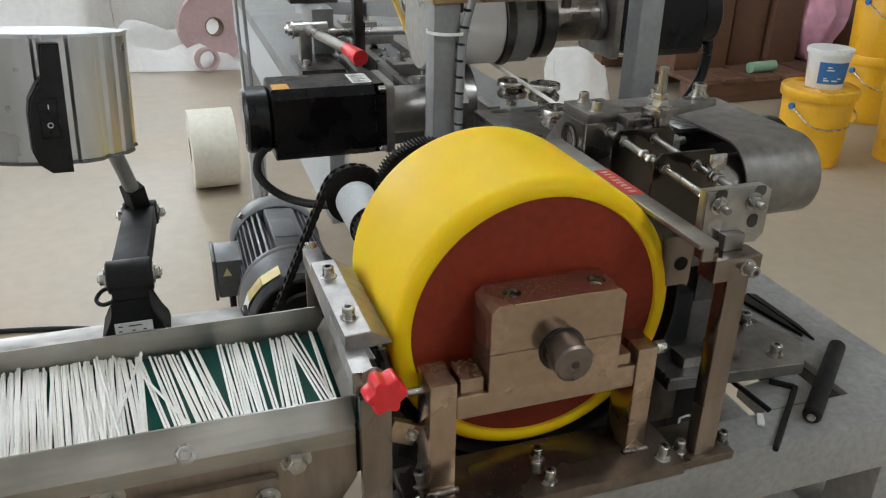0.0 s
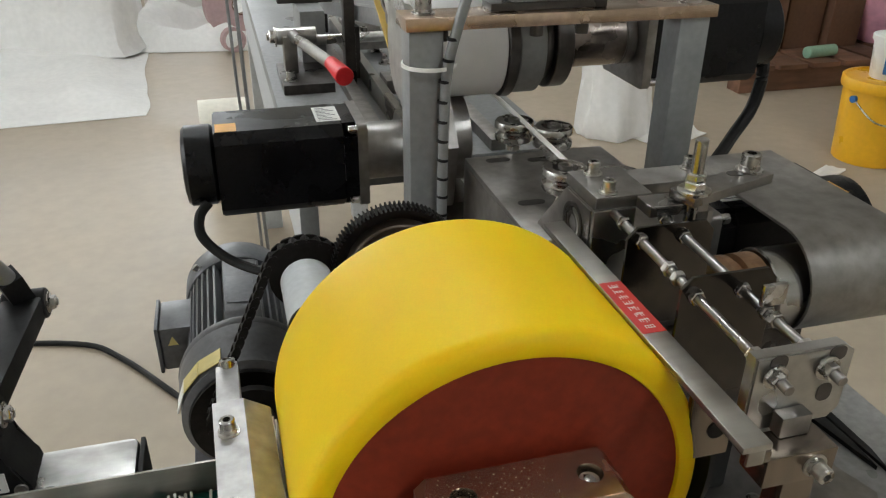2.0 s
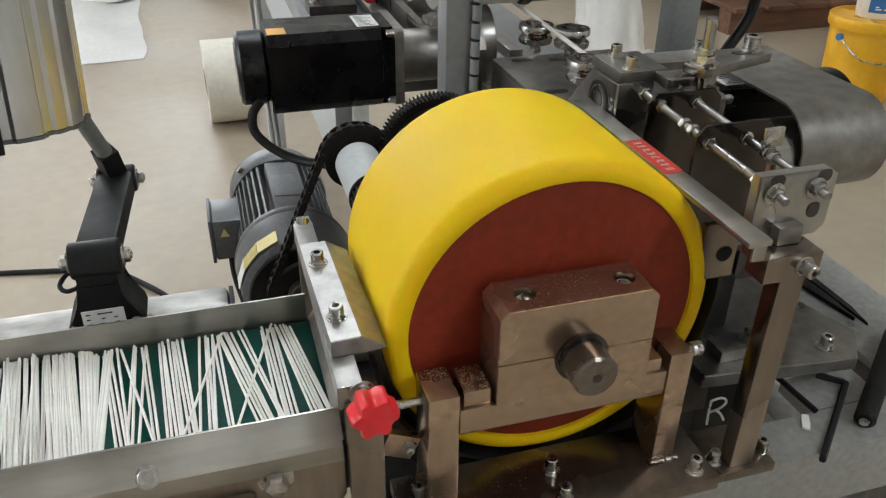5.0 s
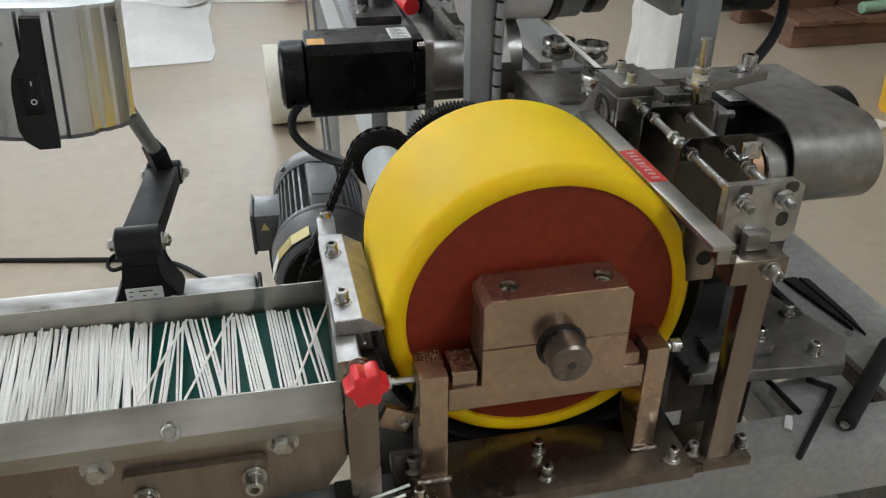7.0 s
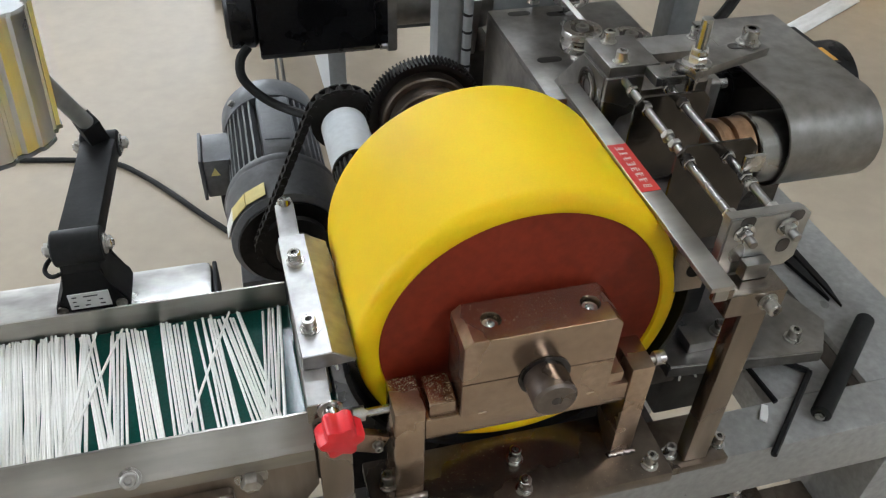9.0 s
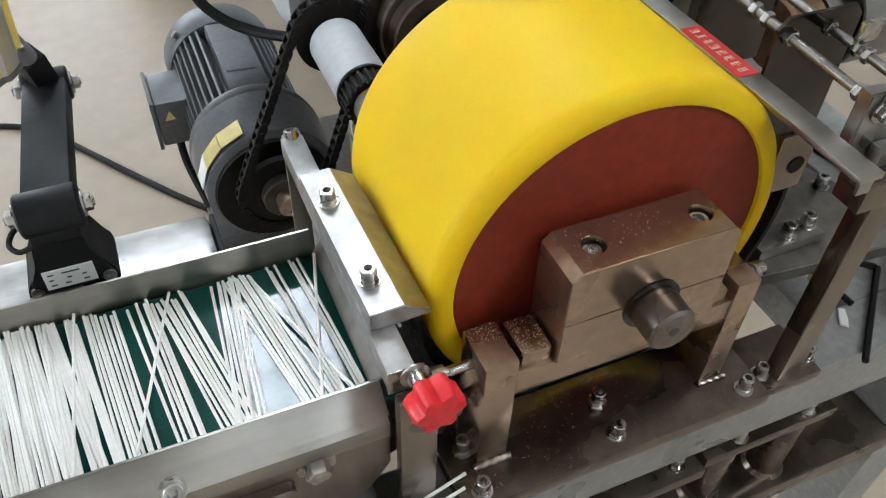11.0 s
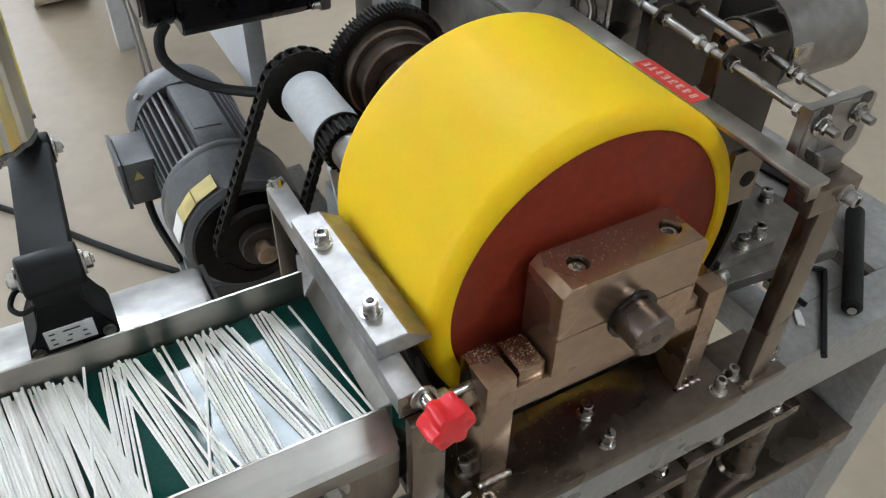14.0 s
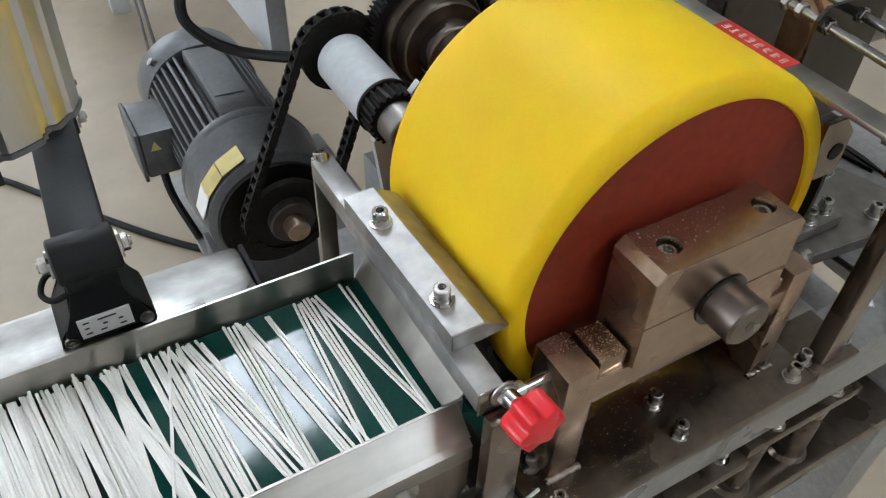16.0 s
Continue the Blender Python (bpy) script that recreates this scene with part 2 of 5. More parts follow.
def prism(poly, ax, lo, hi, bevel=0.0, bm=None):
    """A plate: a closed outline in the plane across an axis, from lo to hi along that axis."""
    bm = bm or bmesh.new()
    put = {"x": lambda u, v, w: (w, u, v), "y": lambda u, v, w: (u, w, v), "z": lambda u, v, w: (u, v, w)}[ax]
    a = [bm.verts.new(put(u, v, lo)) for u, v in poly]
    b = [bm.verts.new(put(u, v, hi)) for u, v in poly]
    n = len(poly)
    fs = [bm.faces.new(a[::-1]), bm.faces.new(b)]
    for k in range(n):
        fs.append(bm.faces.new((a[k], a[(k + 1) % n], b[(k + 1) % n], b[k])))
    if bevel:
        bmesh.ops.bevel(bm, geom=list(fs[0].edges) + list(fs[1].edges), offset=bevel, segments=2, affect="EDGES")
    return bm


def round_rect(cu, cv, w, h, r, n=5):
    out = []
    for k, (su, sv) in enumerate(((1, 1), (-1, 1), (-1, -1), (1, -1))):
        for i in range(n + 1):
            a = math.pi / 2 * (k + i / n)
            out.append((cu + su * (w / 2 - r) + r * math.cos(a), cv + sv * (h / 2 - r) + r * math.sin(a)))
    return out


def drill(bm, holes, r, depth):
    """Sinks round flat-bottomed holes into the topmost, rectangular face of a block."""
    top = max(bm.faces, key=lambda f: (round(f.calc_center_median().z, 5), f.calc_area()))
    xs, ys, z = [v.co.x for v in top.verts], [v.co.y for v in top.verts], top.verts[0].co.z
    bmesh.ops.delete(bm, geom=[top], context="FACES_ONLY")
    cuts = [min(xs)] + [(a[0] + b[0]) / 2 for a, b in zip(holes, holes[1:])] + [max(xs)]
    for (cx, cy), x0, x1 in zip(holes, cuts, cuts[1:]):
        corners = [math.atan2(y - cy, x - cx) for x in (x0, x1) for y in (min(ys), max(ys))]
        angles = sorted([2 * math.pi * k / 32 - math.pi for k in range(32)] + corners)
        rim, edge, low = [], [], []
        for a in angles:
            c, d = math.cos(a), math.sin(a)
            far = min(((x1 if c > 0 else x0) - cx) / c if abs(c) > 1e-6 else 1.0, ((max(ys) if d > 0 else min(ys)) - cy) / d if abs(d) > 1e-6 else 1.0)
            rim.append(bm.verts.new((cx + r * c, cy + r * d, z)))
            low.append(bm.verts.new((cx + r * c, cy + r * d, z - depth)))
            edge.append(bm.verts.new((cx + far * c, cy + far * d, z)))
        n = len(angles)
        for k in range(n):
            j = (k + 1) % n
            bm.faces.new((rim[k], edge[k], edge[j], rim[j]))
            bm.faces.new((low[k], rim[k], rim[j], low[j]))
        bm.faces.new(low)
    return bm


def socket_bolt(parent, at, way, r=0.005, h=0.007, washer=True, name="bolt"):
    """A cap screw: washer, round head with chamfer and a hexagonal recess."""
    m = axis(at, way)
    bm = bmesh.new()
    z0 = 0.0
    if washer:
        lathe([(0, 0), (r * 1.45, 0), (r * 1.45, r * 0.2), (r * 1.12, r * 0.22), (r * 1.12, r * 0.62), (0, r * 0.62)], m, 20, bm)
        z0 = r * 0.64
    lathe([(r, z0), (r, z0 + h - r * 0.15), (r * 0.85, z0 + h), (r * 0.52, z0 + h)], m, 20, bm)
    lathe([(r * 0.52, z0 + h), (r * 0.5, z0 + h * 0.45), (0, z0 + h * 0.4)], m, 6, bm)
    return part(name, bm, ZINC, parent)


def hex_nut(parent, at, way, r=0.006, h=0.006, stud=0.0, washer=True, name="nut"):
    """A hexagon nut with a washer and the end of its stud."""
    m = axis(at, way)
    bm = bmesh.new()
    z0 = 0.0
    if washer:
        lathe([(0, 0), (r * 1.5, 0), (r * 1.5, r * 0.22), (0, r * 0.22)], m, 20, bm)
        z0 = r * 0.22
    lathe([(r * 0.9, z0), (r, z0 + h * 0.15), (r, z0 + h * 0.85), (r * 0.88, z0 + h), (0, z0 + h)], m, 6, bm)
    if stud:
        lathe([(r * 0.55, z0 + h), (r * 0.55, z0 + h + stud * 0.9), (r * 0.42, z0 + h + stud), (0, z0 + h + stud)], m, 14, bm)
    return part(name, bm, ZINC, parent)


def turn(ax, deg):
    return Matrix.Rotation(radians(deg), 4, ax)


# ---- the room ----
def room():
    g = 0.2
    x0, x1, y0, y1, zc = -3.4, 4.6, -3.0, 6.4, 3.4
    tagged(part("floor", box((x0 - g, y0 - g, FLOOR - 0.1), (x1 + g, y1 + g, FLOOR)), FLOOR_M), "beige painted workshop floor with faint stains", "floor", kind="structure")
    tagged(part("ceiling", box((x0 - g, y0 - g, zc), (x1 + g, y1 + g, zc + 0.1)), CEIL), "plain white ceiling", "ceiling", kind="structure")
    tagged(part("wall_right", box((x1, y0, FLOOR), (x1 + g, y1, zc)), WALL), "plain white painted wall", "wall", kind="structure")
    tagged(part("wall_front", box((x0 - g, y0 - g, FLOOR), (x1 + g, y0, zc)), WALL), "plain white painted wall", "wall", kind="structure")
    bm = bmesh.new()
    wx0, wx1, wz0, wz1 = -2.5, 0.1, 1.2, 2.8
    box((x0 - g, y1, FLOOR), (wx0, y1 + g, zc), bm=bm), box((wx1, y1, FLOOR), (x1 + g, y1 + g, zc), bm=bm)
    box((wx0, y1, FLOOR), (wx1, y1 + g, wz0), bm=bm), box((wx0, y1, wz1), (wx1, y1 + g, zc), bm=bm)
    tagged(part("wall_back", bm, WALL), "white painted wall with a wide window", "wall", kind="structure")
    bm = bmesh.new()
    wy0, wy1 = -0.2, 2.6
    box((x0 - g, y0, FLOOR), (x0, wy0, zc), bm=bm), box((x0 - g, wy1, FLOOR), (x0, y1, zc), bm=bm)
    box((x0 - g, wy0, FLOOR), (x0, wy1, wz0), bm=bm), box((x0 - g, wy0, wz1), (x0, wy1, zc), bm=bm)
    tagged(part("wall_left", bm, WALL), "white painted wall with a wide window", "wall", kind="structure")
    # glowing daylight behind the two windows, and their frames
    tagged(part("backdrop", box((wx0 - 0.3, y1 + 0.5, 0.9), (wx1 + 0.3, y1 + 0.52, 3.1)), SKY_GLOW), "bright overcast daylight outside", "sky", kind="structure")
    tagged(part("backdrop", box((x0 - 0.52, wy0 - 0.3, 0.9), (x0 - 0.5, wy1 + 0.3, 3.1)), SKY_GLOW), "bright overcast daylight outside", "sky", kind="structure")
    bm = bmesh.new()
    for k in range(4):
        x = wx0 + (wx1 - wx0) * k / 3
        box((x - 0.025, y1 + 0.06, wz0), (x + 0.025, y1 + 0.12, wz1), 0.004, bm)
    for z in (wz0 + 0.025, 2.2, wz1 - 0.025):
        box((wx0, y1 + 0.065, z - 0.025), (wx1, y1 + 0.115, z + 0.025), 0.004, bm)
    tagged(part("window_1", bm, WHITE_PLASTIC), "white window frame with three bays", "window", kind="structure")
    bm = bmesh.new()
    for k in range(4):
        y = wy0 + (wy1 - wy0) * k / 3
        box((x0 - 0.12, y - 0.025, wz0), (x0 - 0.06, y + 0.025, wz1), 0.004, bm)
    for z in (wz0 + 0.025, 2.2, wz1 - 0.025):
        box((x0 - 0.115, wy0, z - 0.025), (x0 - 0.065, wy1, z + 0.025), 0.004, bm)
    tagged(part("window_2", bm, WHITE_PLASTIC), "white window frame with three bays", "window", kind="structure")
    # first panel mirrors in the belt; second, unseen, is added to brighten front faces
    for cx, cy, w, d in ((0.36, 2.50, 0.27, 0.42), (1.5, -1.6, 0.40, 0.34)):
        li = thing("ceiling_light", (cx, cy, 3.4), "white rectangular ceiling light panel, lit, out of direct view", "ceiling light", "ceiling lights")
        bm = bmesh.new()
        for a, b in (((-w - 0.03, -d - 0.03), (w + 0.03, -d)), ((-w - 0.03, d), (w + 0.03, d + 0.03)), ((-w - 0.03, -d), (-w, d)), ((w, -d), (w + 0.03, d))):
            box((cx + a[0], cy + a[1], 3.36), (cx + b[0], cy + b[1], 3.398), bm=bm)
        part("frame", bm, WHITE_PLASTIC, li)
        part("diffuser", box((cx - w, cy - d, 3.385), (cx + w, cy + d, 3.395)), PANEL_GLOW, li)
        for k in range(1, 4):
            x = cx - w + 2 * w * k / 4
            part("louvre_bar", box((x - 0.008, cy - d, 3.362), (x + 0.008, cy + d, 3.384)), WHITE_PLASTIC, li)
        for y in (cy - d / 3, cy + d / 3):
            part("louvre_bar", box((cx - w, y - 0.008, 3.363), (cx + w, y + 0.008, 3.383)), WHITE_PLASTIC, li)


room()
B = 0.787  # top of the bench


# ---- the bench ----
def bench():
    t = thing("workbench", (0.15, 0.8, FLOOR), "grey enamelled steel frame bench carrying the machine", "workbench")
    part("front_rail", box((-0.30, 0.387, B - 0.055), (0.60, 0.425, B), 0.002), BENCH, t)
    part("right_rail", box((0.5195, 0.4252, B - 0.0075), (0.60, 0.80, B - 0.0005), 0.001), BENCH, t)
    part("right_skirt", box((0.592, 0.4252, B - 0.055), (0.5998, 0.80, B - 0.0077), 0.001), BENCH, t)
    # inner side of the slot: its shade is put into the dark colour
    part("inner_skirt", box((0.5195, 0.4254, B - 0.055), (0.5225, 0.7990, B - 0.0077), 0.0006), DARK, t)
    part("leg_pad", box((0.54, 0.745, B - 0.0553), (0.59, 0.795, B - 0.0077), 0.001), BENCH, t)
    part("mid_rail", box((0.30, 0.60, B - 0.055), (0.5193, 0.66, B - 0.001), 0.002), DARK, t)
    part("corner_plate", prism([(0.4337, 0.4252), (0.4985, 0.4252), (0.4985, 0.4700), (0.4337, 0.4620)], "z", B - 0.012, B - 0.0006, 0.001), BENCH, t)
    part("under_rail", box((0.10, 0.600, B - 0.055), (0.2998, 0.66, B - 0.001), 0.002), BENCH, t)
    for x, ys in ((-0.27, (0.415,)), (0.565, (0.415, 0.77)), (0.32, (0.63,))):
        for y in ys:
            part("leg", box((x - 0.025, y - 0.025, FLOOR), (x + 0.025, y + 0.025, B - 0.0555), 0.003), BENCH, t)
    part("drip_pan", box((0.10, 0.4255, B - 0.030), (0.345, 0.5995, B - 0.020), 0.001), DARK, t, "oily black drip pan")
    part("lower_shelf", box((-0.244, 0.385, 0.588), (0.539, 0.446, 0.610), 0.002), OILY, t)
    part("lower_rail", box((0.545, 0.441, 0.585), (0.585, 0.744, 0.625), 0.002), BENCH, t)


bench()


# ---- base plate and bearing stand in front of the roller ----
def base_plate():
    t = thing("base_plate", (0.22, 0.41, B), "oily dark steel base plate bolted on the bench", "machine plate")
    part("plate", box((0.113, 0.378, B + 0.001), (0.322, 0.436, B + 0.012), 0.0015), OILY, t)
    for x, y in ((0.217, 0.414), (0.216, 0.390), (0.308, 0.388), (0.127, 0.415), (0.127, 0.387)):
        socket_bolt(t, (x, y, B + 0.012), (0, 0, 1), 0.0042, 0.009)
    rng = random.Random(4)
    bm = bmesh.new()
    for k in range(760):
        x, y = rng.uniform(0.12, 0.32), rng.uniform(0.38, 0.434)
        if rng.random() > 0.35 + 0.6 * (x < 0.2):
            continue
        s = rng.uniform(0.00010, 0.00030)
        box((x - s, y - s * 0.6, B + 0.0119), (x + s, y + s * 0.6, B + 0.0119 + s * 0.6), bm=bm, turn=turn("Z", rng.uniform(0, 180)))
    tagged(part("paper_dust", bm, CHIPS, t, smooth=False), "tan paper crumbs", kind="stuff")


base_plate()
RX, RZ, RY0, RY1, RR = 0.222, 0.903, 0.437, 0.568, 0.1075


def bearing_stand():
    t = thing("bearing_stand", (0.215, 0.42, B + 0.012), "brown oiled steel stand holding the roller shaft", "machine stand")
    z0 = B + 0.012
    part("left_upright", box((0.130, 0.402, z0), (0.149, 0.431, 0.889), 0.0014), BROWN, t)
    part("right_upright", box((0.284, 0.402, z0), (0.300, 0.431, 0.889), 0.0014), BROWN, t)
    part("crossbar", box((0.1492, 0.403, 0.8580), (0.2838, 0.430, 0.8765), 0.0014), BROWN, t)
    part("left_wedge", box((0.1520, 0.405, 0.8767), (0.1690, 0.429, 0.8885), 0.0014), BROWN, t)
    part("right_wedge", box((0.2685, 0.405, 0.8767), (0.2800, 0.429, 0.8860), 0.0014), BROWN, t)
    for x0, x1 in ((0.1275, 0.1515), (0.2815, 0.3025)):
        bm = sweep([(x0 + (x1 - x0) * k / 8, 0.4008 + 0.0006 * (k % 2), z0 + 0.0008) for k in range(9)], 0.0021, 10, smooth_steps=3)
        part("weld", bm, SHAFT, t)
    c = 0.005
    for nm, z1, z2, top in (("lower_block", 0.8767, 0.9063, 0), ("upper_block", 0.9067, 0.9425, 1)):
        poly = [(0.1705, z1), (0.2675, z1), (0.2675, z2 - c * top), (0.2675 - c * top, z2), (0.1705 + c * top, z2), (0.1705, z2 - c * top)] if top else [(0.1705, z1), (0.2675, z1), (0.2675, z2), (0.1705, z2)]
        bm = prism(poly, "y", 0.4010, 0.4325, 0.0004)
        if top:
            drill(bm, ((0.190, 0.4165), (0.252, 0.4165)), 0.0064, 0.0085)
        part(nm, bm, BROWN, t)
    # bore and shaft
    m = axis((RX, 0.4006, RZ), (0, -1, 0))
    part("bore", lathe([(0.0165, 0.0), (0.0165, 0.0006), (0.0138, 0.0006), (0.0138, 0.0)], m, 36), DARK, t)
    for x in (0.190, 0.252):
        m2 = axis((x, 0.4165, 0.9341), (0, 0, 1))
        bm = lathe([(0.0050, 0), (0.0050, 0.0044), (0.0044, 0.0050), (0.0028, 0.0050)], m2, 24)
        lathe([(0.0028, 0.0050), (0.0027, 0.0020), (0, 0.0018)], m2, 6, bm)
        part("sunk_screw", bm, ZINC, t)
    for x, w, L in ((0.1302, -1, 0.016), (0.3000, 1, 0.008)):
        bm = rod((x, 0.417, 0.878), (x + w * L, 0.417, 0.878), 0.0028, seg=14)
        lathe([(0, 0), (0.0048, 0), (0.0048, 0.007), (0.0024, 0.007), (0.0022, 0.004), (0, 0.004)], axis((x + w * L, 0.417, 0.878), (w, 0, 0)), 18, bm)
        part("clamp_screw", bm, ZINC, t)
    bm = bmesh.new()
    rng = random.Random(9)
    for k in range(520):
        q = rng.random()
        if q < 0.45:
            x, y, z = rng.uniform(0.131, 0.148), rng.uniform(0.404, 0.430), 0.889
        elif q < 0.75:
            x, y, z = rng.uniform(0.153, 0.168), rng.uniform(0.406, 0.428), 0.8885
        else:
            x, y, z = rng.uniform(0.180, 0.235), rng.uniform(0.403, 0.430), 0.9425
        s = rng.uniform(0.00012, 0.00034)
        box((x - s, y - s * 0.6, z - 0.0001), (x + s, y + s * 0.6, z + s * 0.5), bm=bm, turn=turn("Z", rng.uniform(0, 180)))
    tagged(part("paper_dust", bm, CHIPS, t, smooth=False), "tan paper crumbs", kind="stuff")
    return t


bearing_stand()


# ---- the roller with its gear ----
def roller():
    t = thing("yellow_roller", (RX, 0.5, RZ), "large yellow rubber-faced roller with rust-red end disc", "roller")
    m = axis((RX, RY0, RZ), (0, 1, 0))
    W, e = RY1 - RY0, 0.009
    prof = [(0.0935, 0.004), (0.0945, 0.001), (0.0965, 0.0002)]
    for k in range(7):
        a = math.pi / 2 * k / 6
        prof.append((RR - e + e * math.sin(a), e - e * math.cos(a)))
    prof += [(RR, W * 0.3), (RR, W * 0.6)]
    for k in range(7):
        a = math.pi / 2 * k / 6
        prof.append((RR - e + e * math.cos(a), W - e + e * math.sin(a)))
    prof += [(0.092, W), (0.092, W - 0.01)]
    part("tyre", lathe(prof, m, 128), YELLOW, t)
    part("end_disc", lathe([(0, 0.003), (0.0936, 0.003), (0.0936, 0.012), (0.0, 0.012)], m, 96), RED_DISC, t)
    part("rear_disc", lathe([(0, W - 0.012), (0.0918, W - 0.012), (0.0918, W - 0.002), (0, W - 0.002)], m, 64), RED_DISC, t)
    bm = rod((RX, 0.3805, RZ), (RX, 0.445, RZ), 0.0137, seg=48, bevel=0.0016)
    part("shaft", bm, SHAFT, t)
    part("centre_hole", lathe([(0.0, 0.0002), (0.003, 0.0002), (0.003, -0.001), (0.0, -0.001)], axis((RX, 0.3805, RZ), (0, -1, 0)), 16), DARK, t)
    part("rear_shaft", rod((RX, RY1 - 0.004, RZ), (RX, 0.735, RZ), 0.0125, seg=32), STEEL, t)
    m = axis((RX, 0.7075, RZ), (0, -1, 0))
    part("gear_hub", lathe([(0.0126, 0.0), (0.0415, 0.0), (0.0400, 0.009), (0.0385, 0.0105), (0.0126, 0.0105)], m, 56), HUB, t, "dark oiled steel hub")
    part("hub_step", lathe([(0.0126, 0.0107), (0.0340, 0.0107), (0.0345, 0.0117), (0.0345, 0.0235), (0.0330, 0.0250), (0.0126, 0.0250)], m, 48), HUB, t)
    part("hub_collar", lathe([(0.0126, 0.0252), (0.0235, 0.0252), (0.0240, 0.0262), (0.0240, 0.0400), (0.0228, 0.0412), (0.0126, 0.0412)], m, 40), SHAFT, t)
    part("hub_screw", rod((RX - 0.0250, 0.674, RZ), (RX - 0.0225, 0.674, RZ), 0.0025, seg=10), DARK, t)
    # toothed wheel
    bm = bmesh.new()
    n, r0, r1, y0, y1 = 88, 0.0500, 0.0527, 0.703, 0.716
    ring = []
    for k in range(n):
        for f, r in ((0.0, r0), (0.28, r0), (0.40, r1), (0.70, r1), (0.82, r0)):
            a = 2 * math.pi * (k + f) / n
            ring.append((RX + r * math.cos(a), RZ + r * math.sin(a)))
    ring = [p for k, p in enumerate(ring) if k % 5 != 0]
    va = [bm.verts.new((x, y0, z)) for x, z in ring]
    vb = [bm.verts.new((x, y1, z)) for x, z in ring]
    N = len(ring)
    for k in range(N):
        bm.faces.new((va[k], va[(k + 1) % N], vb[(k + 1) % N], vb[k]))
    ca = [bm.verts.new((RX + 0.0465 * math.cos(2 * math.pi * (k + 0.5) / N), y0, RZ + 0.0465 * math.sin(2 * math.pi * (k + 0.5) / N))) for k in range(N)]
    cb = [bm.verts.new((v.co.x, y0 + 0.004, v.co.z)) for v in ca]
    for k in range(N):
        bm.faces.new((va[k], va[(k + 1) % N], ca[(k + 1) % N], ca[k]))
        bm.faces.new((ca[k], ca[(k + 1) % N], cb[(k + 1) % N], cb[k]))
    bm.faces.new(cb), bm.faces.new(vb)
    part("gear", bm, GEAR, t, smooth=False)
    return t


ROLLER = roller()


def guard():
    t = thing("roller_guard", (RX, 0.5, 0.785), "black curved steel guard close under the roller", "machine guard")
    a0, a1, n = 186, 366, 44
    poly = [(RX + 0.1135 * math.cos(radians(a0 + (a1 - a0) * k / n)), RZ + 0.1135 * math.sin(radians(a0 + (a1 - a0) * k / n))) for k in range(n + 1)]
    poly += [(RX + 0.1165 * math.cos(radians(a1 + (a0 - a1) * k / n)), RZ + 0.1165 * math.sin(radians(a1 + (a0 - a1) * k / n))) for k in range(n + 1)]
    part("trough", prism(poly, "y", 0.4555, 0.568), BLACK, t)
    part("front_trough", prism(poly, "y", 0.4385, 0.4518), BLACK, t)
    poly = [(RX + 0.1090 * math.cos(radians(a0 + (a1 - a0) * k / n)), RZ + 0.1090 * math.sin(radians(a0 + (a1 - a0) * k / n))) for k in range(n + 1)]
    poly += [(RX + 0.1165 * math.cos(radians(a1 + (a0 - a1) * k / n)), RZ + 0.1165 * math.sin(radians(a1 + (a0 - a1) * k / n))) for k in range(n + 1)]
    part("lip", prism(poly, "y", 0.4520, 0.4550), DARK, t)
    # bracket that carries the guard, right of the roller
    part("bracket", prism([(0.310, B - 0.054), (0.345, B - 0.054), (0.345, 0.80), (0.339, 0.90), (0.3365, 0.90), (0.33, 0.86)], "y", 0.545, 0.566, 0.001), DARK, t)


guard()


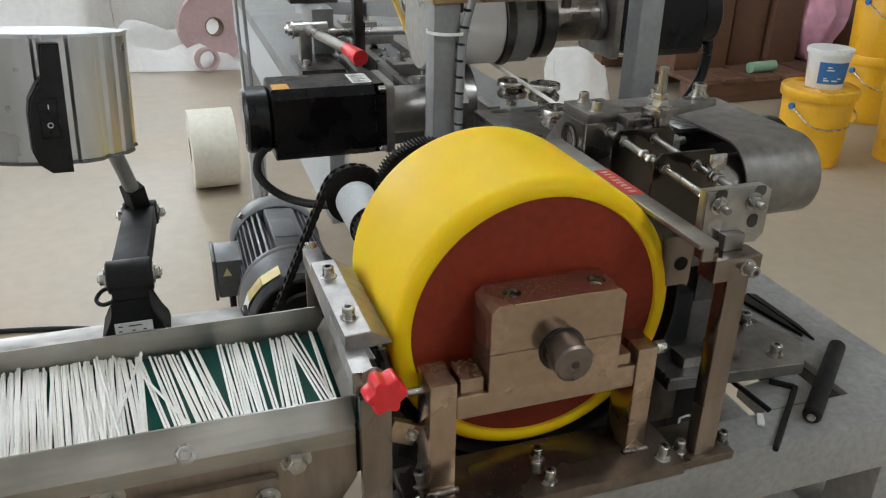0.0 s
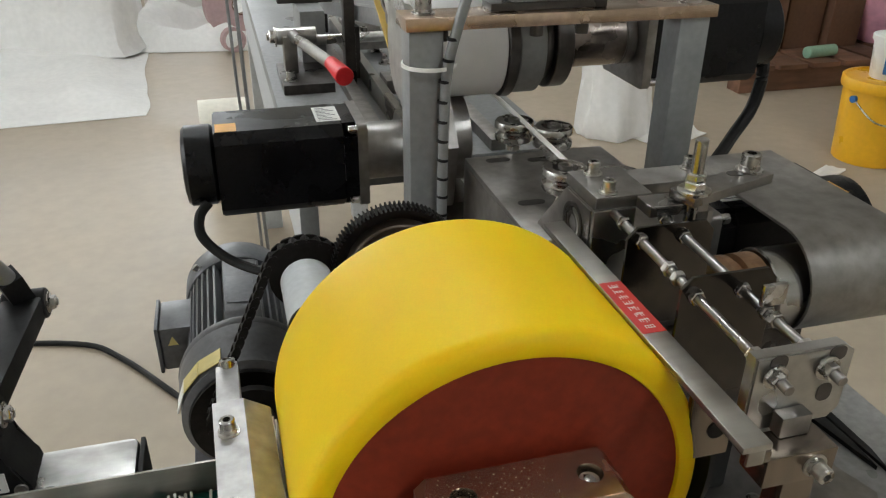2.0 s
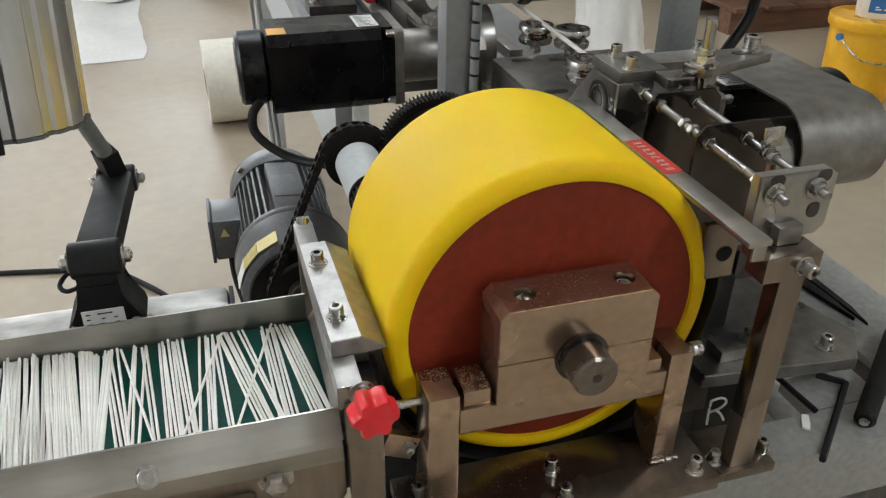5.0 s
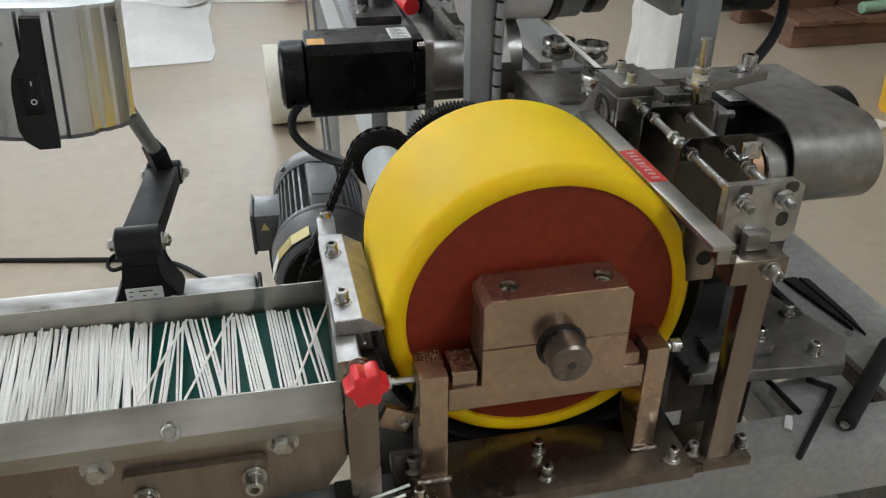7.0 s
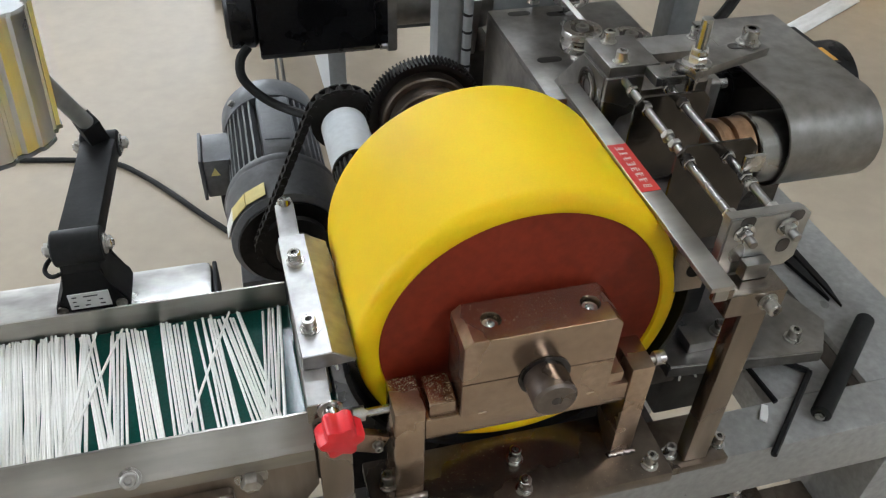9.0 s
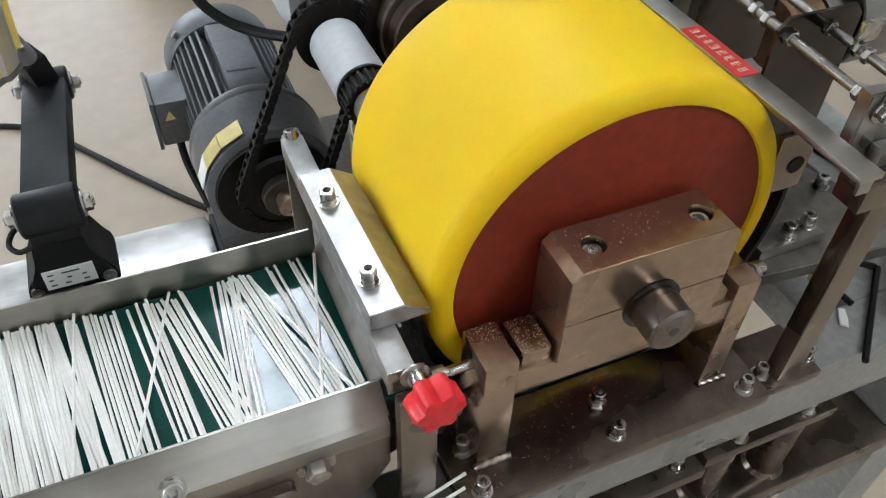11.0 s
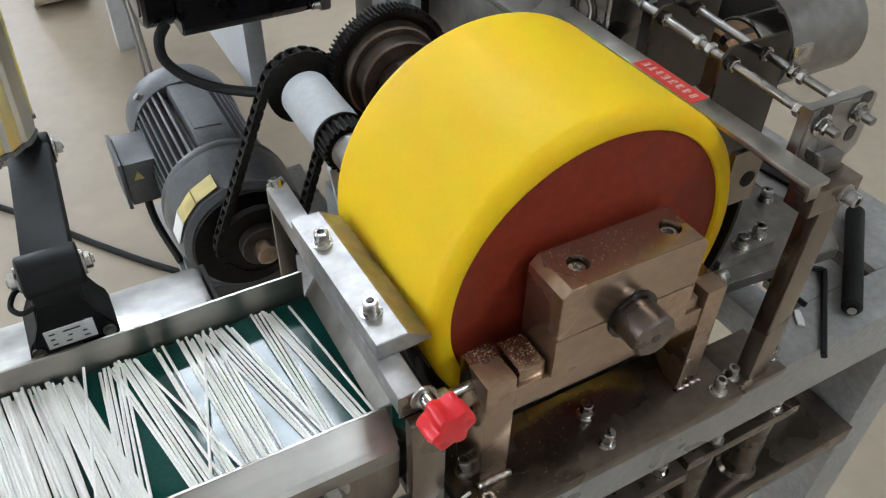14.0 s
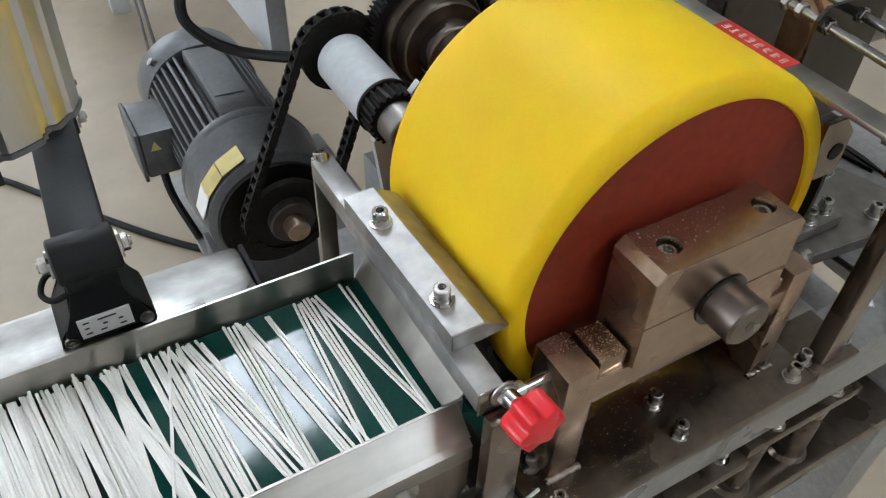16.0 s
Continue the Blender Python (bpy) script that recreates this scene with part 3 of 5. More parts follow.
# ---- scraper bar between conveyor and roller ----
def scraper():
    t = thing("scraper_bar", (0.09, 0.5, B), "bare steel cross bar with aluminium scraper and red star knob", "scraper")
    part("bar", box((0.0805, 0.4062, 0.8935), (0.0945, 0.598, 0.9072), 0.001), SCRAPER, t)
    part("bar_end", box((0.0800, 0.4050, 0.8930), (0.0965, 0.4060, 0.9085), 0.0004), SHEET, t)
    part("front_post", box((0.083, 0.397, B + 0.0072), (0.103, 0.4048, 0.8925), 0.001), POST, t)
    part("post_foot", box((0.072, 0.383, B + 0.0002), (0.1125, 0.420, B + 0.007), 0.001), PLATE, t)
    part("rear_post", box((0.082, 0.5985, B - 0.05), (0.094, 0.6015, 0.907), 0.0005), SHEET, t)
    bm = prism([(0.0805, 0.9075), (0.0805, 0.9185), (0.0980, 0.9192), (0.1125, 0.9098), (0.1118, 0.9084), (0.0960, 0.9075)], "y", 0.4330, 0.5460, 0.0005)
    for v in bm.verts:
        v.co.x += (0.49 - v.co.y) * 0.025
    part("clamp_block", bm, SCRAPER, t, "scuffed aluminium scraper with a bevelled edge")
    for y in (0.4555, 0.518):
        socket_bolt(t, (0.0885 + (0.49 - y) * 0.025, y, 0.9187), (-0.04, 0, 1), 0.0043, 0.0062)
    socket_bolt(t, (0.088, 0.598, 0.905), (0, 0.4, 1), 0.005, 0.006, False)
    hex_nut(t, (0.0930, 0.4048, 0.9035), (0.06, -1, 0.02), 0.0050, 0.0040)
    part("knob_neck", rod((0.0933, 0.4045, 0.904), (0.0945, 0.392, 0.905), 0.0044, seg=16), ZINC, t)
    m = axis((0.0950, 0.393, 0.9055), (0.06, -1, 0.0))
    bm = bmesh.new()
    n = 60
    outline = [0.0118 + 0.0017 * math.cos(2 * math.pi * 6 * k / n) for k in range(n)]
    rings = []
    for f, z in ((0.86, 0.0), (1.0, 0.002), (1.0, 0.012), (0.92, 0.0148), (0.62, 0.0158), (0.0, 0.0158)):
        if f == 0:
            rings.append(None)
            continue
        rings.append([bm.verts.new(m @ Vector((outline[k] * f * math.cos(2 * math.pi * k / n), outline[k] * f * math.sin(2 * math.pi * k / n), z))) for k in range(n)])
    for p, q2 in zip(rings[:-2], rings[1:-1]):
        for k in range(n):
            bm.faces.new((p[k], p[(k + 1) % n], q2[(k + 1) % n], q2[k]))
    bm.faces.new(rings[0]), bm.faces.new(rings[-2])
    part("star_knob", bm, RED_PLASTIC, t, "red plastic star knob")
    # pivot plate low between post and stand
    part("pivot_plate", box((0.106, 0.418, 0.835), (0.1275, 0.424, 0.852), 0.001, turn=turn("Y", 25)), BROWN, t)
    socket_bolt(t, (0.122, 0.418, 0.842), (0, -1, 0), 0.0028, 0.003)
    return t


scraper()


# ---- conveyor ----
BZ, BY0, BY1 = 0.861, 0.429, 0.538


def conveyor():
    t = thing("conveyor", (-0.1, 0.485, B), "short belt conveyor with stainless side guides and green belt", "conveyor")
    x0, x1 = -0.42, 0.081
    n = 10
    r = 0.022
    poly = [(x0, BZ), (x1, BZ)] + [(x1 + r * math.sin(math.pi * k / n), BZ - r + r * math.cos(math.pi * k / n)) for k in range(1, n)] + [(x1, BZ - 2 * r), (x0, BZ - 2 * r)]
    bm = prism(poly, "y", BY0, BY1)
    part("belt", bm, BELT, t, "glossy dark green belt", smooth=False)
    # back guide: a bent sheet leaning inwards at its top
    th = 0.0015
    bm = prism([(0.5390, BZ - 0.03), (0.5390 + th, BZ - 0.03), (0.5390 + th, BZ + 0.004), (0.5372 + th, 0.884), (0.5372, 0.884), (0.5390, BZ + 0.003)], "x", x0, 0.079)
    part("back_guide", bm, GUIDE, t)
    bm = prism([(0.4265, 0.876), (0.4280, 0.876), (0.4280, BZ - 0.02), (0.4265, BZ - 0.02)], "x", x0, 0.086)
    prism([(0.4262, 0.876), (0.4262, 0.8745), (0.4130, 0.8635), (0.4120, 0.8650)], "x", x0, 0.0825, bm=bm)
    prism([(0.4130, 0.8635), (0.4120, 0.8650), (0.4085, 0.8630), (0.4085, 0.8515), (0.4098, 0.8515), (0.4098, 0.862)], "x", x0, 0.0815, bm=bm)
    part("front_guide", bm, GUIDE, t)
    bm = prism([(x0, 0.8525), (0.074, 0.8525), (0.082, 0.8525), (0.082, 0.822), (0.066, 0.797), (x0, 0.797)], "y", 0.4105, 0.4160, 0.0008)
    part("front_side_plate", bm, POST, t)
    part("back_side_plate", box((x0, 0.5445, 0.797), (0.074, 0.5500, 0.8300), 0.0008), BROWN, t)
    part("take_up_plate", prism(round_rect(-0.014, 0.822, 0.088, 0.036, 0.003), "y", 0.4045, 0.4102, 0.0008), POST, t)
    bm = prism([(0.0800, BZ + 0.001), (0.0960, 0.889), (0.0972, 0.8885), (0.0815, BZ + 0.0005)], "y", 0.430, 0.540)
    part("chute", bm, GUIDE, t)
    for x, z in ((-0.071, 0.846), (0.042, 0.847)):
        hex_nut(t, (x, 0.4100, z), (0, -1, 0), 0.0068, 0.007)
    for x, z in ((-0.045, 0.822), (0.022, 0.826)):
        socket_bolt(t, (x, 0.4040, z), (0, -1, 0), 0.0056, 0.009)
    for x in (-0.024, -0.20):
        socket_bolt(t, (x, 0.4105, 0.8668), (0, -0.75, 0.7), 0.0045, 0.005)
    for x in (-0.36, -0.12, 0.02):
        part("foot", box((x - 0.02, 0.42, B + 0.0005), (x + 0.02, 0.44, 0.800), 0.001), BROWN, t) if x < 0.05 else None
    part("drive_roller", rod((0.077, 0.4165, 0.838), (0.077, 0.5440, 0.838), 0.019, seg=24), DARK, t)
    # rail behind the belt, on which the lamp stands
    part("rear_rail", box((-0.42, 0.554, 0.832), (0.028, 0.600, 0.862), 0.006), GALVANISED, t)
    part("rail_cap", box((0.0282, 0.555, 0.833), (0.0315, 0.599, 0.861), 0.0012), RUBBER, t, "black rubber end cap")
    return t


conveyor()


# ---- work lamp ----
def lamp():
    t = thing("work_lamp", (-0.054, 0.565, 0.862), "jointed black work lamp with ribbed aluminium head", "lamp")
    part("base", prism([(-0.079, 0.8622), (-0.029, 0.8622), (-0.030, 0.868), (-0.040, 0.884), (-0.041, 0.900), (-0.067, 0.900), (-0.068, 0.884), (-0.078, 0.868)], "y", 0.562, 0.598, 0.0015), BLACK, t)
    part("type_plate", box((-0.068, 0.5608, 0.8665), (-0.041, 0.5619, 0.8800)), LABEL, t, "white type plate with dark print")
    bm = bmesh.new()
    for x, z, w in ((-0.0655, 0.8775, 0.004), (-0.058, 0.8775, 0.012), (-0.0655, 0.8735, 0.003), (-0.0560, 0.8735, 0.003), (-0.0480, 0.8735, 0.003), (-0.0655, 0.8695, 0.004), (-0.0580, 0.8695, 0.004), (-0.0480, 0.8695, 0.004)):
        box((x, 0.5603, z - 0.0004), (x + w * 0.8, 0.5607, z + 0.0004), bm=bm)
    part("print", bm, INK, t)
    for x in (-0.0735, -0.0345):
        bm = lathe([(0, 0), (0.0038, 0), (0.0038, 0.0015), (0.0019, 0.0018), (0, 0.0008)], axis((x, 0.5615, 0.8668), (0, -1, 0)), 14)
        part("screw", bm, ZINC, t)
    a, b = Vector((-0.052, 0.570, 0.915)), Vector((-0.046, 0.700, 0.912))
    part("lower_joint", rod(a + Vector((-0.016, 0, 0)), a + Vector((0.016, 0, 0)), 0.0125, seg=24, bevel=0.001), BLACK, t)
    part("neck", box((-0.066, 0.560, 0.8995), (-0.040, 0.582, 0.912), 0.002), BLACK, t)
    bm = box((-0.013, 0, -0.0085), (0.013, (b - a).length, 0.0085), 0.002)
    bmesh.ops.transform(bm, matrix=Matrix.Translation(a) @ (b - a).to_track_quat("Y", "Z").to_matrix().to_4x4(), verts=bm.verts)
    part("lower_arm", bm, BLACK, t)
    c = Vector((-0.055, 0.66, 1.0))
    part("upper_joint", rod(b + Vector((-0.014, 0, 0)), b + Vector((0.014, 0, 0)), 0.011, seg=24, bevel=0.001), BLACK, t)
    part("upper_arm_socket", rod(b, b + (c - b) * 0.35, 0.0105, seg=4), BLACK, t)
    part("upper_arm", rod(b + (c - b) * 0.3, Vector((-0.070, 0.578, 1.085)), 0.0062, seg=16), GREY_PAINT, t)
    for p, L in ((a, 0.0165), (b, 0.0145)):
        for s in (-1, 1):
            hex_nut(t, p + Vector((s * L, 0, 0)), (s, 0, 0), 0.0050, 0.004, 0.0012)
    # head: ribbed housing about an upright axis, with a switch box on its front
    m = pose(-0.078, 0.538, 1.062, -6, 4, 12)
    N = 180

    def outline(grow):
        """Round housing, smooth on one side, with grooves and screw bosses on the other."""
        out = []
        for k in range(N):
            deg = 360 * k / N
            rr = 0.0468 + grow
            for mid, half, depth in ((262, 4, -0.0016), (290, 9, 0.0018), (306, 3, -0.0022), (330, 10, 0.0014), (346, 3, -0.0024), (4, 8, 0.0022), (20, 3, -0.0020), (50, 10, 0.0014), (90, 3, -0.0018), (215, 3, -0.0016), (180, 8, 0.0016)):
                d = abs((deg - mid + 180) % 360 - 180)
                if d < half:
                    rr += depth
            out.append((rr * math.cos(radians(deg)), rr * 0.95 * math.sin(radians(deg))))
        return out

    for nm, grow, z0, z1, mt in (("head", 0.0, -0.034, 0.036, CHROME), ("end_lip", 0.0007, -0.0362, -0.0342, GREY_MOTOR), ("end_lip", 0.0007, 0.0362, 0.0382, PALE_GREY)):
        bm = prism(outline(grow), "z", z0, z1)
        bmesh.ops.transform(bm, matrix=m, verts=bm.verts)
        part(nm, bm, mt, t, "ribbed bare aluminium housing" if nm == "head" else "", smooth=False)
    poly = [(0.0040, 0.034), (-0.0062, 0.034), (-0.0062, 0.016), (-0.0100, 0.012), (-0.0145, 0.004), (-0.0160, -0.004), (-0.0160, -0.026), (-0.0135, -0.033), (-0.0070, -0.0385), (0.0040, -0.0385)]
    bm = prism(poly, "y", -0.0570, -0.040, 0.0012)
    bmesh.ops.transform(bm, matrix=m, verts=bm.verts)
    part("switch_box", bm, BLACK, t)
    bm = box((-0.0105, -0.0585, -0.018), (-0.0005, -0.0572, 0.004), 0.0006)
    bmesh.ops.transform(bm, matrix=m, verts=bm.verts)
    part("rocker_switch", bm, BLACK_MOTOR, t)
    bm = box((-0.0057, -0.0589, -0.0015), (-0.0051, -0.0585, 0.0010))
    lathe([(0.0016, 0), (0.0016, 0.0004), (0.0011, 0.0004), (0.0011, 0)], axis((-0.0054, -0.0585, -0.0105), (0, -1, 0)), 16, bm)
    bmesh.ops.transform(bm, matrix=m, verts=bm.verts)
    part("switch_mark", bm, LABEL, t)
    part("cable", sweep([(-0.065, 0.564, 0.8985), (-0.0735, 0.564, 0.8965), (-0.0780, 0.570, 0.8980), (-0.0740, 0.578, 0.9010), (-0.065, 0.581, 0.9020)], 0.0016), RUBBER, t)
    return t


lamp()


# ---- drives ----
def stepper(at, sx, label, ring=None, k=1.0):
    """A square black stepper motor on the x axis; its flange faces sx."""
    t = thing("stepper_motor", at, label, "electric motor", "stepper motors")
    x, y, z = at
    h = 0.043 * k
    part("flange", prism(round_rect(y, z, 2 * h, 2 * h, 0.004), "x", x, x + sx * 0.009, 0.0008) if sx > 0 else prism(round_rect(y, z, 2 * h, 2 * h, 0.004), "x", x - 0.009, x, 0.0008), PLATE, t)
    xe = x - sx * (0.124 if ring and ring > 0.05 else 0.115)
    lo, hi = sorted((xe, x - sx * 0.0002))
    notch = 0.009
    poly = []
    for u, v in ((1, 1), (-1, 1), (-1, -1), (1, -1)):
        c = [(h, h - notch), (h - notch * 0.45, h - notch * 0.45), (h - notch, h)] if u * v > 0 else [(h - notch, h), (h - notch * 0.45, h - notch * 0.45), (h, h - notch)]
        poly += [(y + u * a, z + v * b) for a, b in c]
    near = x - sx * 0.0125
    part("body", prism(poly, "x", min(xe, near), max(xe, near), 0.0012), BLACK_MOTOR, t)
    w = h - 0.0105
    poly = [(y + a, z + b) for a, b in ((h, w), (w, w), (w, h), (-w, h), (-w, w), (-h, w), (-h, -w), (-w, -w), (-w, -h), (w, -h), (w, -w), (h, -w))]
    lo, hi = sorted((near + sx * 0.0001, x - sx * 0.0002))
    part("body_neck", prism(poly, "x", lo, hi), BLACK_MOTOR, t, smooth=False)
    lo, hi = sorted((xe - sx * 0.028, xe - sx * 0.0003))
    part("rear_cap", rod((hi, y, z), (lo, y, z), 0.040 * k, seg=40, bevel=0.003), BLACK_MOTOR, t)
    part("end_plate", rod((xe - sx * 0.0282, y, z), (xe - sx * 0.0293, y, z), 0.029 * k, seg=32), PLATE, t)
    for dy in (-1, 1):
        for dz in (-1, 1):
            socket_bolt(t, (x - sx * 0.0002, y + dy * (h - 0.0055), z + dz * (h - 0.0055)), (-sx, 0, 0), 0.0040, 0.008, False)
    if ring is None or ring > 0.05:
        part("orange_sticker", box((xe + sx * 0.002, y - 0.030, z + h + 0.0002), (xe + sx * 0.020, y - 0.008, z + h + 0.0006)), ORANGE_LABEL, t, "orange warning sticker")
    part("type_label", box((x - sx * 0.034, y - 0.022, z + h + 0.0002), (x - sx * 0.012, y + 0.02, z + h + 0.0006)), LABEL, t, "white type label")
    bm = bmesh.new()
    for i in range(9):
        lo, hi = sorted((x - sx * 0.0315, x - sx * (0.0150 + 0.004 * (i * 7 % 3))))
        box((lo, y - 0.019 + i * 0.0042, z + h + 0.0007), (hi, y - 0.0182 + i * 0.0042, z + h + 0.0009), bm=bm)
    part("print", bm, INK, t)
    if ring:
        part("gearhead", rod((x + sx * 0.0092, y, z), (x + sx * ring, y, z), 0.027, seg=36, bevel=0.001), PLATE, t)
    return t


stepper((0.2150, 0.8700, 0.9405), 1, "black square stepper motor mounted level beside a post", ring=0.06, k=0.91)
stepper((0.4980, 0.872, 1.036), -1, "black square stepper motor driving the white drum", ring=0.0195)
stepper((0.4300, 0.6345, 0.9330), -1, "black square stepper motor with orange sticker in the belt cover", k=0.98)


def gear_motor():
    ax, az = 0.094, 0.755
    t = thing("gear_motor", (ax, 0.85, 0.66), "dark grey finned electric gear motor with chain sprocket", "electric motor")
    m = axis((ax, 0.735, az), (0, 1, 0))
    part("gearbox", lathe([(0, 0), (0.0515, 0), (0.0570, 0.004), (0.0585, 0.03), (0.0600, 0.045), (0.0600, 0.060), (0, 0.060)], m, 48), GREY_MOTOR, t)
    part("gearbox_flange", lathe([(0, 0.0602), (0.0595, 0.0602), (0.0610, 0.064), (0.0595, 0.072), (0.0515, 0.078), (0, 0.078)], m, 48), GREY_MOTOR, t)
    # core has the fins' grey paint; darkened for the shade between them
    part("stator", lathe([(0, 0.0782), (0.0415, 0.0782), (0.0415, 0.199), (0, 0.199)], m, 48), DARK, t)
    for k in range(44):
        a = 2 * math.pi * k / 44
        if abs(math.degrees(a) - 180) < 20 or abs(math.degrees(a) - 86) < 20:
            continue
        bm = box((0.0410, -0.0012, 0.0795), (0.0535, 0.0012, 0.1988))
        bmesh.ops.transform(bm, matrix=m @ Matrix.Rotation(a, 4, "Z"), verts=bm.verts)
        part("fin", bm, GREY_MOTOR, t, smooth=False)
    part("fan_cover", lathe([(0.0, 0.1992), (0.0545, 0.1992), (0.0560, 0.202), (0.0560, 0.234), (0.0485, 0.246), (0, 0.248)], m, 48), GREY_MOTOR, t)
    part("fan_screw", rod((ax - 0.038, 0.944, az + 0.0395), (ax - 0.0425, 0.944, az + 0.0440), 0.004, seg=12), ZINC, t)
    part("top_pad", box((ax - 0.014, 0.8145, az + 0.0380), (ax + 0.021, 0.9335, az + 0.0530), 0.003, turn=turn("Y", 4)), GREY_MOTOR, t)
    part("type_plate", box((ax - 0.010, 0.842, az + 0.0534), (ax + 0.016, 0.895, az + 0.0542), 0.0003, turn=turn("Y", 4)), GREY_MOTOR, t)
    part("front_cover", lathe([(0, 0.0003), (0.0500, 0.0003), (0.0500, 0.0035), (0.0, 0.0035)], axis((ax, 0.7352, az), (0, -1, 0)), 44), GEAR, t, "black greasy front cover")
    part("terminal_box", box((ax - 0.079, 0.862, az - 0.026), (ax - 0.040, 0.918, az + 0.022), 0.003), GREY_MOTOR, t)
    part("terminal_lid", box((ax - 0.083, 0.860, az - 0.028), (ax - 0.0792, 0.920, az + 0.024), 0.0015), GREY_MOTOR, t)
    bm = bmesh.new()
    vs = [bm.verts.new(v) for v in ((ax - 0.072, 0.8616, az + 0.003), (ax - 0.062, 0.8616, az + 0.003), (ax - 0.067, 0.8616, az + 0.013))]
    bm.faces.new(vs)
    r = bmesh.ops.extrude_face_region(bm, geom=bm.faces[:])
    bmesh.ops.translate(bm, vec=(0, -0.0004, 0), verts=[v for v in r["geom"] if isinstance(v, bmesh.types.BMVert)])
    part("warning_sticker", bm, YELLOW_LABEL, t, smooth=False)
    for k, (col, da) in enumerate(((YELLOW_LABEL, 118), (YELLOW_LABEL, 140), (LABEL, 160))):
        a = radians(da)
        bm = box((-0.011, -0.0004, -0.010), (0.011, 0.0004, 0.010))
        q = Matrix.Translation((ax + 0.0590 * math.cos(a), 0.752, az + 0.0590 * math.sin(a))) @ Matrix.Rotation(-(a - math.pi / 2), 4, "Y") @ turn("X", 90)
        bmesh.ops.transform(bm, matrix=q, verts=bm.verts)
        part("sticker", bm, col, t)
    part("foot", box((ax - 0.054, 0.745, 0.6600), (ax + 0.055, 0.80, az - 0.054), 0.002), GREY_MOTOR, t)
    part("mount_plate", box((ax - 0.055, 0.70, 0.648), (ax + 0.12, 0.95, 0.6598), 0.001), BENCH, t)
    part("output_shaft", rod((ax + 0.003, 0.7352, az + 0.012), (ax + 0.003, 0.690, az + 0.012), 0.0095, seg=20, bevel=0.001), BROWN, t)
    part("sprocket_hub", rod((ax + 0.003, 0.7255, az + 0.012), (ax + 0.003, 0.703, az + 0.012), 0.019, seg=28, bevel=0.001), DARK, t)
    part("sprocket", rod((ax + 0.003, 0.7195, az + 0.012), (ax + 0.003, 0.7125, az + 0.012), 0.033, seg=24), GEAR, t)
    part("cable", sweep([(ax - 0.063, 0.885, az - 0.022), (ax - 0.062, 0.875, az - 0.06), (ax - 0.052, 0.84, az - 0.094)], 0.004), RUBBER, t)
    return t


gear_motor()
SP1, SP2, SPY = (0.097, 0.767), (0.150, 0.900), 0.716


def jackshaft():
    t = thing("jackshaft", (SP2[0], 0.66, SP2[1]), "pale grey tube on a chain-driven jackshaft with pinion", "shaft")
    x, z = SP2
    part("tube", rod((x, 0.640, z), (x, 0.706, z), 0.020, seg=40, bevel=0.001), PALE_GREY, t)
    part("sprocket", rod((x, 0.7125, z), (x, 0.7195, z), 0.028, seg=24), GEAR, t)
    part("tube_cap", rod((x, 0.6398, z), (x, 0.6372, z), 0.0206, seg=40, bevel=0.0006), GEAR, t)
    teeth = []
    for k in range(22):
        for f, r in ((0.05, 0.0172), (0.30, 0.0172), (0.42, 0.0192), (0.70, 0.0192)):
            a = 2 * math.pi * (k + f) / 22
            teeth.append((x + r * math.cos(a), z + r * math.sin(a)))
    part("pinion", prism(teeth, "y", 0.6222, 0.6370), GEAR, t, "black toothed pinion", smooth=False)
    bm = rod((x, 0.6220, z), (x, 0.602, z), 0.0145, seg=32, bevel=0.001)
    part("shaft_end", bm, PLATE, t)
    part("shaft_face", lathe([(0, 0), (0.0095, 0), (0.0095, 0.0006), (0.0085, 0.0006), (0.0085, 0.0002), (0, 0.0002)], axis((x, 0.6019, z), (0, -1, 0)), 24), STEEL, t)
    part("bearing_bracket", prism([(x - 0.004, z - 0.10), (x + 0.03, z - 0.10), (x + 0.026, z + 0.0), (x + 0.018, z + 0.022), (x - 0.016, z - 0.014)], "y", 0.6235, 0.629), PALE_GREY, t)
    part("bracket_post", box((x - 0.008, 0.629, B - 0.02), (x + 0.03, 0.66, z - 0.05), 0.001), GREY_PAINT, t)
    return t


jackshaft()


def chain_path():
    """Closed loop of points round both sprockets."""
    (x1, z1), (x2, z2) = SP1, SP2
    r1, r2 = 0.0350, 0.0300
    d = math.hypot(x2 - x1, z2 - z1)
    th = math.atan2(z2 - z1, x2 - x1)
    off = math.acos((r1 - r2) / d)
    pts = []
    for k in range(25):
        a = th + off + (2 * math.pi - 2 * off) * k / 24
        pts.append((x1 + r1 * math.cos(a), z1 + r1 * math.sin(a)))
    for k in range(17):
        a = th - off + 2 * off * k / 16
        pts.append((x2 + r2 * math.cos(a), z2 + r2 * math.sin(a)))
    return pts


LOOP = chain_path()
LENS = [math.dist(LOOP[k], LOOP[(k + 1) % len(LOOP)]) for k in range(len(LOOP))]
TOTAL = sum(LENS)


def on_loop(s):
    s %= TOTAL
    for k, n in enumerate(LENS):
        if s <= n:
            (x1, z1), (x2, z2) = LOOP[k], LOOP[(k + 1) % len(LOOP)]
            f = s / n
            return x1 + (x2 - x1) * f, z1 + (z2 - z1) * f, math.degrees(math.atan2(z2 - z1, x2 - x1))
        s -= n
    return (*LOOP[0], 0)


